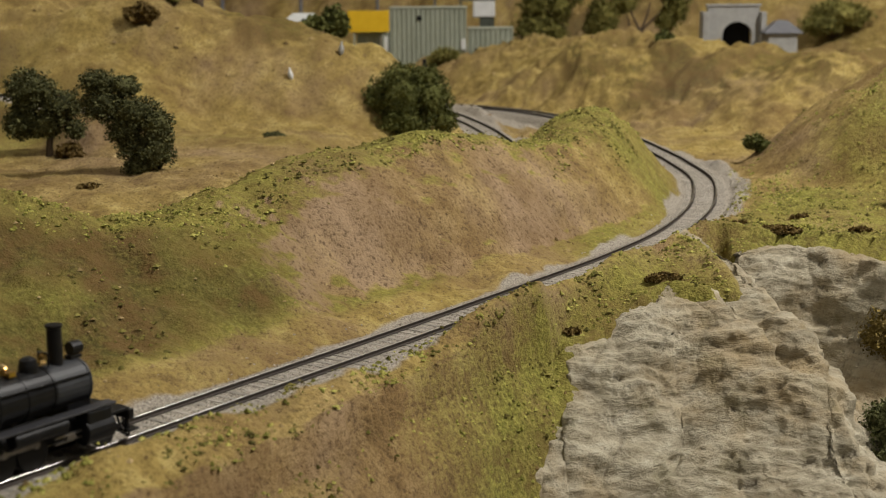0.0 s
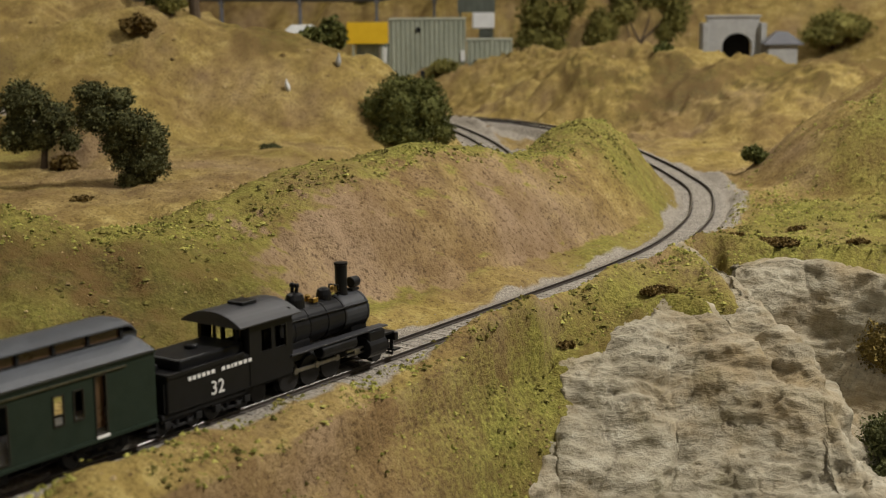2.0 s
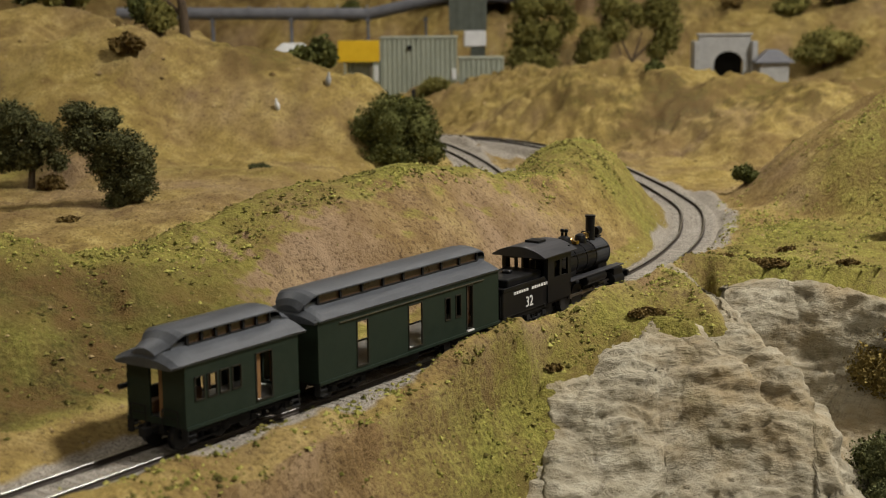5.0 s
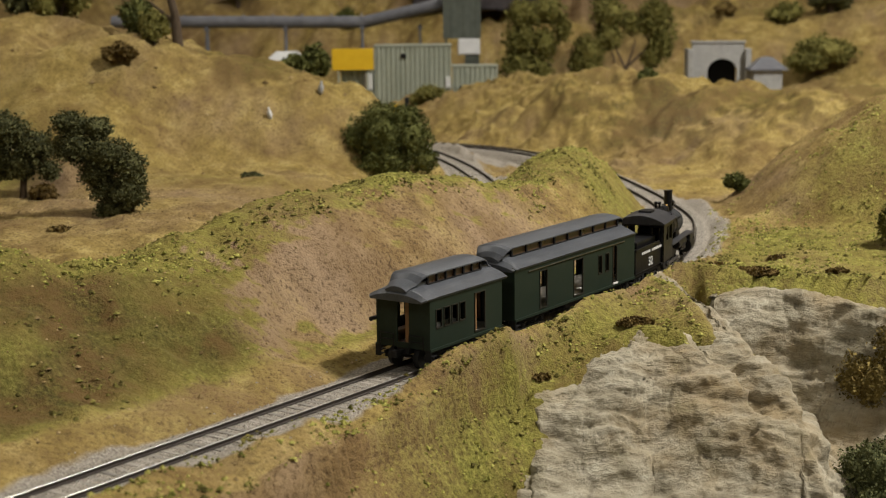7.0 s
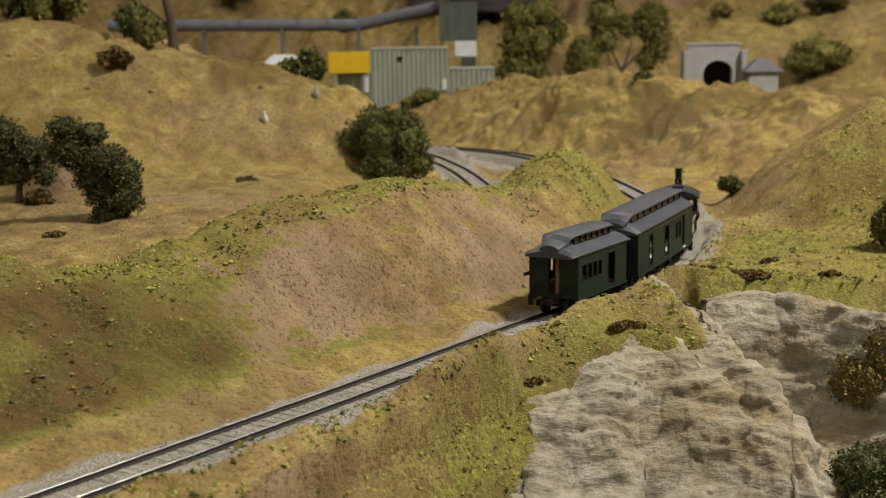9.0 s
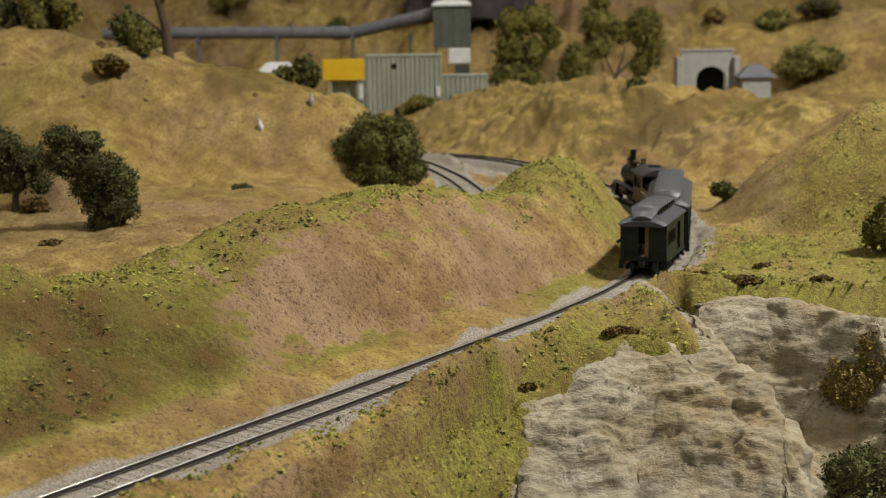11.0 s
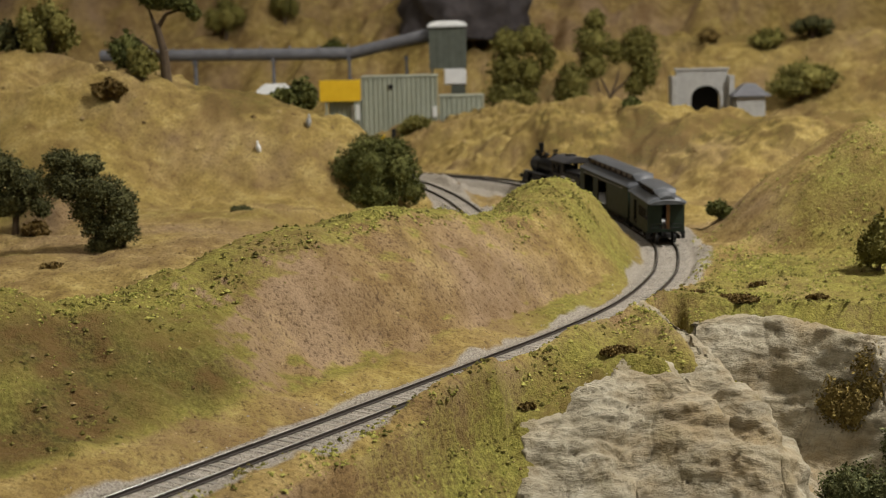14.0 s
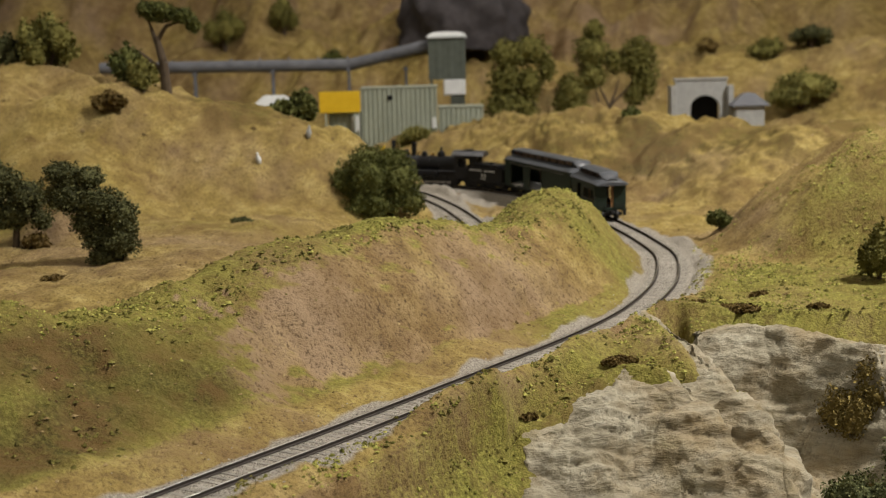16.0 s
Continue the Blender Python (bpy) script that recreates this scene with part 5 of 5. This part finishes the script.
for i in range(3):
    part("window", box(bmesh.new(), -.022 + i * .017, -.018 + i * .017, -.0035, -.0016, .055 - g2, .061 - g2, .0003), M_VOID, annex)
root = tagged(new("yellow_sign"), "bright yellow rectangular panel on the mine building", "sign")
root.location = (-.139, 2.034, .0855)
part("panel", box(bmesh.new(), -.0285, .0285, -.0012, .0012, 0, .0295, .0004), M_YELLOW, root)
for k in (-1, 1):
    part("post", box(bmesh.new(), k * .02 - .001, k * .02 + .001, .0013, .0135, -.03, .025), M_SIDING, root)


def small_shed():
    root = tagged(new("open_shed"), "small open shed with a white pyramid roof", "shed")
    x, y = -.226, 2.0
    g = height(x, y)
    root.location = (x, y, g)
    eave = .098 - g
    for i in (-1, 1):
        for j in (-1, 1):
            part("post", box(bmesh.new(), i * .017 - .001, i * .017 + .001, j * .013 - .001, j * .013 + .001, -.01, eave), M_TOWER, root)
    # black sheet stands for the shade inside the open shed
    part("back_panel", box(bmesh.new(), -.017, .017, .012, .0128, -.01, eave), M_VOID, root)
    sec = lambda s, z: [(-.027 * s, -.02 * s, z), (.027 * s, -.02 * s, z), (.027 * s, .02 * s, z), (-.027 * s, .02 * s, z)]
    part("roof", loft(bmesh.new(), [sec(1, eave), sec(1, eave + .0025), sec(.55, eave + .014), sec(.5, eave + .015)]), M_PALEROOF, root, "pale white sheet metal roof")


small_shed()


def hoist_tower():
    root = tagged(new("hoist_tower"), "tall dark green tower with a pale domed cap", "tower")
    x, y = .0135, 2.2
    g = height(x, y)
    root.location = (x, y, g)
    z0, z1 = .124 - g, .186 - g
    body = part("tower_body", ribbed(-.028, .028, z0, z1, .02, .0005), M_TOWER, root)
    part("core", box(bmesh.new(), -.0275, .0275, .0019, .045, z0, z1 - .0005), M_TOWER, root)
    sec = lambda s, z: [(-.030 * s, .022 - .026 * s, z), (.030 * s, .022 - .026 * s, z), (.030 * s, .022 + .026 * s, z), (-.030 * s, .022 + .026 * s, z)]
    part("cap", loft(bmesh.new(), [sec(1, z1), sec(1, z1 + .003), sec(.8, z1 + .0075), sec(.45, z1 + .0095)]), M_PALEROOF, root, "pale grey metal cap")
    for i in (-1, 1):
        for j in (.004, .040):
            part("leg", box(bmesh.new(), i * .024 - .0018, i * .024 + .0018, j - .0018, j + .0018, -.01, z0), M_TOWER, root)
    part("hopper", box(bmesh.new(), -.006, .027, -.006, .03, .100 - g, .1235 - g, .002), M_WHITEWALL, root, "white painted hopper")
    part("chute", box(bmesh.new(), .004, .022, -.003, .02, .086 - g, .100 - g, .001), M_TOWER, root)


hoist_tower()


def conveyor():
    root = tagged(new("conveyor"), "long grey covered conveyor on trestles", "conveyor")
    pts = [(-.52, 2.25, .153), (-.135, 2.25, .149), (-.012, 2.215, .176)]
    for a, b in zip(pts[:-1], pts[1:]):
        bm = bmesh.new()
        tube(bm, a, b, .0092, seg=16)
        part("gallery", bm, M_PIPE, root)
    for i in range(9):
        x = -.50 + i * .045
        bm = tube(bmesh.new(), (x, 2.25, .1527), (x + .002, 2.25, .1527), .0100, seg=16)
        part("joint_band", bm, M_PIPE, root)
    for x in (-.375, -.255, -.138, -.05):
        g = height(x, 2.25)
        bm = bmesh.new()
        for k in (-1, 1):
            tube(bm, (x, 2.25 + k * .012, g - .005), (x, 2.25 + k * .006, .145), .002, seg=6)
        box(bm, x - .003, x + .003, 2.238, 2.262, .138, .142)
        part("trestle", bm, M_PIPE, root)


conveyor()


def portal():
    root = tagged(new("tunnel_portal"), "grey concrete tunnel portal with a black arched mouth", "tunnel portal")
    x, y = .378, 2.1
    g = min(height(x, y), height(x + .03, y)) - .004
    root.location = (x, y, g)
    top = .116 - g
    # face with an arched opening, built as two jambs and an arch head
    n, r, cx, spring = 14, .021, .006, max(.012, top - .040)
    arch = [(cx + cos(pi * i / n) * r, spring + sin(pi * i / n) * r * .85) for i in range(n + 1)]
    bm = bmesh.new()
    ring = [(.037, 0), (.037, top), (-.037, top), (-.037, 0), (cx - r, 0)] + arch[::-1] + [(cx + r, 0)]
    for yy in (0, .01):
        vs = [bm.verts.new((px, yy, pz)) for px, pz in ring]
        bm.faces.new(vs)
    bm.verts.ensure_lookup_table()
    k = len(ring)
    for i in range(k):
        bm.faces.new((bm.verts[i], bm.verts[(i + 1) % k], bm.verts[k + (i + 1) % k], bm.verts[k + i]))
    part("face", bm, M_CONCRETE, root)
    part("coping", box(bmesh.new(), -.039, .039, -.002, .012, top, top + .003, .0005), M_CONCRETE, root)
    # black panel behind the arch paints the tunnel's darkness
    part("bore", box(bmesh.new(), cx - r - .003, cx + r + .003, .030, .034, 0, top - .004), M_VOID, root, "black panel that paints the dark inside of the tunnel")
    for k in (-1, 1):
        part("wing_wall", box(bmesh.new(), k * .041 - .004, k * .041 + .004, -.012, .02, 0, top * .9, .001), M_CONCRETE, root)


portal()


def pyramid_hut():
    root = tagged(new("hut"), "small hut with a pale grey pyramid roof", "hut")
    x, y = .442, 2.08
    g = height(x, y)
    root.location = (x, y, g)
    e = max(.012, .078 - g)
    part("wall", box(bmesh.new(), -.02, .02, -.015, .015, -.01, e), M_CONCRETE, root)
    sec = lambda s, z: [(-.027 * s, -.02 * s, z), (.027 * s, -.02 * s, z), (.027 * s, .02 * s, z), (-.027 * s, .02 * s, z)]
    part("roof", loft(bmesh.new(), [sec(1, e), sec(1, e + .002), sec(.3, e + .018), sec(.1, e + .019)]), M_PIPE, root)


pyramid_hut()


def heap():
    """A dark mound behind the tower, added as a spoil heap to fill a dark area."""
    bm = bmesh.new()
    bmesh.ops.create_icosphere(bm, subdivisions=5, radius=1)
    for v in bm.verts:
        f = 1 + 0.22 * noise.noise(v.co * 2.2) + 0.08 * noise.noise(v.co * 7)
        v.co = Vector((v.co.x * .12 * f, v.co.y * .12 * f, max(v.co.z, -.3) * .13 * f))
    ob = finish(bm, "dark_mound", plain("mound_dark_grey", (0.035, 0.03, 0.032), (0.085, 0.075, 0.075), 0.95, 40, bump=0.004), smooth=True)
    ob.location = (.05, 2.86, .205)
    tagged(ob, "dark grey mound added as a spoil heap for a dark area of the far hillside", "spoil heap")


heap()


def figurine(x, y, h, mat, label, lean):
    """A tiny painted figurine of a standing wader bird, one plain shape."""
    bm = bmesh.new()
    turned(bm, [(h * .05, 0), (h * .16, h * .12), (h * .22, h * .38), (h * .17, h * .62), (h * .08, h * .78), (h * .09, h * .90), (h * .03, h)], seg=12)
    for v in bm.verts:
        v.co.x += lean * v.co.z
    ob = finish(bm, "figurine", mat, smooth=True)
    ob.location = (x, y, height(x, y) - .0005)
    tagged(ob, label, "figurine")


figurine(-.174, 1.39, .0120, M_WHITEWALL, "tiny white figurine standing on the hillside", -.15)
figurine(-.129, 1.42, .0135, M_CONCRETE, "tiny pale grey figurine standing on the hillside", .1)

root = tagged(new("signal_post"), "thin dark signal post beside the far track", "signal")
root.location = (-.053, 1.645, height(-.053, 1.645) - .002)
part("post", tube(bmesh.new(), (0, 0, 0), (0, 0, .062), .0009, seg=8), M_DARK, root)
part("lamp_head", box(bmesh.new(), -.0022, .0022, -.002, .002, .054, .064, .0005), M_DARK, root)
root = tagged(new("switch_stand"), "small yellow marker beside the yard", "marker")
root.location = (-.079, 1.97, height(-.079, 1.97) - .001)
part("post", tube(bmesh.new(), (0, 0, 0), (0, 0, .006), .0008, seg=8), M_DARK, root)
part("target", box(bmesh.new(), -.004, .004, -.0006, .0006, .004, .0135, .0004), M_YELLOW, root)

# ---- the room ----
M_WALL = plain("room_paint", (0.34, 0.32, 0.29), (0.40, 0.38, 0.34), 0.85, 6)
M_CEIL = plain("ceiling_tile", (0.62, 0.60, 0.56), (0.70, 0.68, 0.64), 0.9, 8)
M_CARPET = plain("carpet", (0.07, 0.065, 0.06), (0.13, 0.12, 0.11), 0.95, 40)
M_FASCIA = plain("fascia_board", (0.03, 0.04, 0.03), (0.05, 0.06, 0.05), 0.6, 20)


def slab(name, x0, x1, y0, y1, z0, z1, mat, label, category):
    tagged(finish(box(bmesh.new(), x0, x1, y0, y1, z0, z1), name, mat), label, category, kind="structure")


slab("floor", -3.2, 3.2, -3.0, 4.2, -1.16, -1.1, M_CARPET, "dark carpet floor of the layout room", "floor")
slab("ceiling", -3.2, 3.2, -3.0, 4.2, 1.7, 1.76, M_CEIL, "pale ceiling of the layout room", "ceiling")
slab("wall_north", -3.1, 3.1, 4.0, 4.1, -1.1, 1.7, M_WALL, "plain painted wall behind the layout", "wall")
slab("wall_south", -3.1, 3.1, -2.9, -2.8, -1.1, 1.7, M_WALL, "plain painted wall behind the aisle", "wall")
slab("wall_west", -3.2, -3.1, -2.9, 4.1, -1.1, 1.7, M_WALL, "plain painted side wall", "wall")
slab("wall_east", 3.1, 3.2, -2.9, 4.1, -1.1, 1.7, M_WALL, "plain painted side wall", "wall")

# ---- ties, ballast and scatter ----
tie_me = bpy.data.meshes.new("tie")
bm = box(bmesh.new(), -.00115, .00115, -.0150, .0150, -.0042, -.0021, .0002)
bm.to_mesh(tie_me)
bm.free()
tie_me.materials.append(M_TIE)


def lay_ties(root, line, s0, s1, spacing):
    rng = np.random.RandomState(5)
    for s in np.arange(s0, s1, spacing):
        p, h = line.at(s), line.heading(s)
        ob = new("tie", tie_me)
        ob.parent = root
        ob.matrix_local = Matrix.Translation((p[0], p[1], line.level(s) + rng.uniform(-.0002, .0001))) @ Matrix.Rotation(h + rng.uniform(-.03, .03), 4, "Z")


lay_ties(main_track, MAIN, .79, 2.20, .0063)
lay_ties(branch_track, BRANCH, .06, BRANCH.length - .03, .0066)
lay_ties(spur_track, SPUR, .25, SPUR.length - .02, .007)


def scatter(name, places, sizes, mat, label, seed, flat=0.75, parent=None, category="ground scatter"):
    """Many tiny irregular lumps as one mesh."""
    rng = np.random.RandomState(seed)
    base = np.array([(1, 0, 0), (0, 1, 0), (-1, 0, 0), (0, -1, 0), (0, 0, 1), (0, 0, -.6)], float)
    tri = np.array([(0, 1, 4), (1, 2, 4), (2, 3, 4), (3, 0, 4), (1, 0, 5), (2, 1, 5), (3, 2, 5), (0, 3, 5)])
    n = len(places)
    jit = base[None] * rng.uniform(.55, 1.35, (n, 6, 1)) + rng.normal(0, .12, (n, 6, 3))
    a = rng.uniform(0, tau, n)
    rot = np.stack([jit[..., 0] * np.cos(a)[:, None] - jit[..., 1] * np.sin(a)[:, None], jit[..., 0] * np.sin(a)[:, None] + jit[..., 1] * np.cos(a)[:, None], jit[..., 2] * flat], -1)
    verts = (places[:, None] + rot * sizes[:, None, None]).reshape(-1, 3)
    faces = (tri[None] + (np.arange(n) * 6)[:, None, None]).reshape(-1, 3)
    me = bpy.data.meshes.new(name)
    me.from_pydata(verts.tolist(), [], faces.tolist())
    me.materials.append(mat)
    ob = new(name, me)
    if parent is not None:
        ob.parent = parent
        ob["kind"] = "stuff"
        return ob
    return tagged(ob, label, category, kind="stuff")


def strew_ballast(line, s0, s1, n, seed, wide=.024):
    rng = np.random.RandomState(seed)
    s = rng.uniform(s0, s1, n)
    off = rng.normal(0, .42, n) * wide
    off = np.where(rng.rand(n) < .55, rng.uniform(-.017, .017, n), off)
    px, py = np.interp(s, line.s, line.p[:, 0]), np.interp(s, line.s, line.p[:, 1])
    tx, ty = np.interp(s, line.s, line.t[:, 0]), np.interp(s, line.s, line.t[:, 1])
    x, y = px - ty * off, py + tx * off
    keep = (np.abs(np.abs(off) - .0083) > .0016)
    x, y = x[keep], y[keep]
    return np.stack([x, y, ground(x, y)], 1)


pts = np.vstack([strew_ballast(MAIN, .80, 1.75, 12000, 7), strew_ballast(MAIN, 1.75, 2.25, 2500, 8), strew_ballast(BRANCH, .05, BRANCH.length - .02, 1800, 9)])
scatter("ballast", pts, np.random.RandomState(3).uniform(.00032, .00085, len(pts)), M_BALLAST, "loose pale grey ballast stones along the track", 17, category="ballast")

M_FOAM_GREEN = by_random("foam_green", ((0.1, (0.055, 0.054, 0.012)), (0.45, (0.18, 0.176, 0.036)), (0.9, (0.40, 0.375, 0.10))), 0.95, island=True)
M_FOAM_DARK = by_random("foam_dark", ((0.1, (0.045, 0.036, 0.010)), (0.45, (0.105, 0.092, 0.022)), (0.9, (0.21, 0.185, 0.05))), 0.95, island=True)
M_FOAM_BROWN = by_random("foam_brown", ((0.08, (0.045, 0.030, 0.012)), (0.4, (0.17, 0.115, 0.045)), (0.9, (0.40, 0.30, 0.15))), 0.95, island=True)


def strew(n, seed, x0, x1, y0, y1, keep, density):
    rng = np.random.RandomState(seed)
    x, y = rng.uniform(x0, x1, n), rng.uniform(y0, y1, n)
    d, side, s = MAIN.near(x, y)
    db, _, _ = BRANCH.near(x, y)
    ok = keep(x, y, d, side, s) & (d > .024) & (db > .03) & (fbm(x, y, .05, seed, 3) + density > rng.uniform(-.4, .6, n))
    x, y = x[ok], y[ok]
    return np.stack([x, y, ground(x, y) + .0001], 1)


e_of = lambda x, y: edge_y(x) - y


def clumped(places, each, spread, seed):
    """Every place becomes a tuft of several lumps, piled a little in the middle."""
    rng = np.random.RandomState(seed)
    n = len(places) * each
    at = np.repeat(places, each, 0)
    wide = np.repeat(rng.gamma(2.0, spread * .5, len(places)), each)
    off = rng.normal(0, 1, (n, 2)) * wide[:, None]
    x, y = at[:, 0] + off[:, 0], at[:, 1] + off[:, 1]
    z = ground(x, y) + np.maximum(0, wide * .9 - np.hypot(*off.T) * .6) * rng.uniform(0, .8, n)
    d, _, _ = MAIN.near(x, y)
    ok = d > .020
    return np.stack([x, y, z], 1)[ok]


bald = lambda d, s: (s > 1.0) & (d > .032) & (d < .80 * np.interp(s, _bs, _bd)) & (s < 1.42)
mossy = lambda d, s: (s < 1.0) & (d < .85 * np.interp(s, _bs, _bd))
turf = lambda x, y, d, side, s: np.where(side > 0, (d > .05) & (d < .19) & ~bald(d, s) & ~mossy(d, s), (y > np.interp(x, LIP_X, LIP_Y) - .004) | (x < .032)) & ~((x > .13) & (y < .87))
grassy = clumped(strew(30000, 201, -.34, .40, .42, 1.20, turf, .05), 5, .0020, 61)
scatter("ground_foam", grassy, np.random.RandomState(4).gamma(2.2, .00030, len(grassy)).clip(.0003, .0016), M_FOAM_GREEN, "green and straw ground foam tufts over the banks", 18)
slope_turf = lambda x, y, d, side, s: turf(x, y, d, side, s) | ((side > 0) & (d > .04) & mossy(d, s))
tufts = clumped(strew(3400, 207, -.34, .36, .46, 1.10, slope_turf, -.15), 14, .0034, 62)
scatter("dark_foam", tufts, np.random.RandomState(14).gamma(2.2, .00036, len(tufts)).clip(.0003, .0018), M_FOAM_DARK, "dark green and brown foam clumps among the turf", 28)
dry = strew(16000, 202, -.36, .45, .42, 1.35, lambda x, y, d, side, s: e_of(x, y) < .1, .0)
scatter("soil_crumbs", dry, np.random.RandomState(6).gamma(2.2, .00026, len(dry)).clip(.00025, .0019), M_FOAM_BROWN, "brown and tan soil crumbs over the slopes", 19)
far_dry = strew(5000, 203, -.6, .6, 1.2, 2.4, lambda x, y, d, side, s: d > .03, .0)
scatter("soil_crumbs", far_dry, np.random.RandomState(8).gamma(2.5, .0005, len(far_dry)).clip(.0004, .0035), M_FOAM_BROWN, "dry tufts and crumbs over the far hills", 20)

M_LAMPGLASS, ln, ll, lb_ = nodes_of("lamp_diffuser")
lb_.inputs["Emission Color"].default_value = (1.0, 0.92, 0.80, 1)
lb_.inputs["Emission Strength"].default_value = 3.0
# unseen fixtures, added to house the key and fill lamps
for lx, ly, size, power in LAMPS:
    root = tagged(new("added_ceiling_light"), "white ceiling light fixture with a glowing diffuser, added out of view", "ceiling light", group="ceiling lights")
    root.location = (lx, ly, 1.66)
    part("housing", box(bmesh.new(), -size * .55, size * .55, -size * .24, size * .24, .0, .04, .004), M_CEIL, root)
    part("diffuser", box(bmesh.new(), -size * .5, size * .5, -size * .2, size * .2, -.012, -.001, .003), M_LAMPGLASS, root)

# ---- movement ----
NOSE = [(0, .8555), (1.5, .981), (3.5, 1.1425), (5.2, 1.282), (7, 1.434), (8, 1.511), (9, 1.588), (10.2, 1.683), (11.5, 1.783), (13, 1.893), (14.5, 2.012), (16, 2.146)]


def nose(t):
    """Where the front of the train stands on the line at a time."""
    ts, ss = zip(*NOSE)
    g = np.gradient(ss, ts)
    i = min(max(int(np.searchsorted(ts, t)) - 1, 0), len(ts) - 2)
    h = ts[i + 1] - ts[i]
    u = (t - ts[i]) / h
    return ((2 * u ** 3 - 3 * u * u + 1) * ss[i] + (u ** 3 - 2 * u * u + u) * h * g[i] + (3 * u * u - 2 * u ** 3) * ss[i + 1] + (u ** 3 - u * u) * h * g[i + 1])


def on_line(t, back, base):
    """The pose of a vehicle whose middle is that far behind the nose, on two trucks a base apart."""
    s = nose(t) - back
    a, b = MAIN.at(s - base / 2), MAIN.at(s + base / 2)
    m = (a + b) / 2
    za, zb = MAIN.level(s - base / 2), MAIN.level(s + base / 2)
    turn = Matrix.Rotation(math.atan2(b[1] - a[1], b[0] - a[0]), 4, "Z") @ Matrix.Rotation(-math.atan2(zb - za, base), 4, "Y")
    return Matrix.Translation((m[0], m[1], (za + zb) / 2)) @ turn



DISTANCES = ((loco, .0515, .05), (tender, .1235, .027), (baggage, .2245, .094), (combine, .3400, .036))


def motions():
    times = [i * 0.5 for i in range(33)]
    for ob, back, base in DISTANCES:
        walk(ob, [(t, on_line(t, back, base)) for t in times])
    fine = [i * 0.05 for i in range(321)]
    gone = [nose(t) - nose(0) for t in fine]
    for ob, at, radius in SPINS:
        walk(ob, [(t, Matrix.Translation(at) @ Matrix.Rotation(g / radius, 4, "Y")) for t, g in zip(fine, gone)])
    for ob, radius, lead in RODS:
        rows = []
        for t, g in zip(fine, gone):
            a = lead - g / radius
            rows.append((t, Matrix.Translation((cos(a) * radius * .5, 0, radius + sin(a) * radius * .5))))
        walk(ob, rows)


motions()
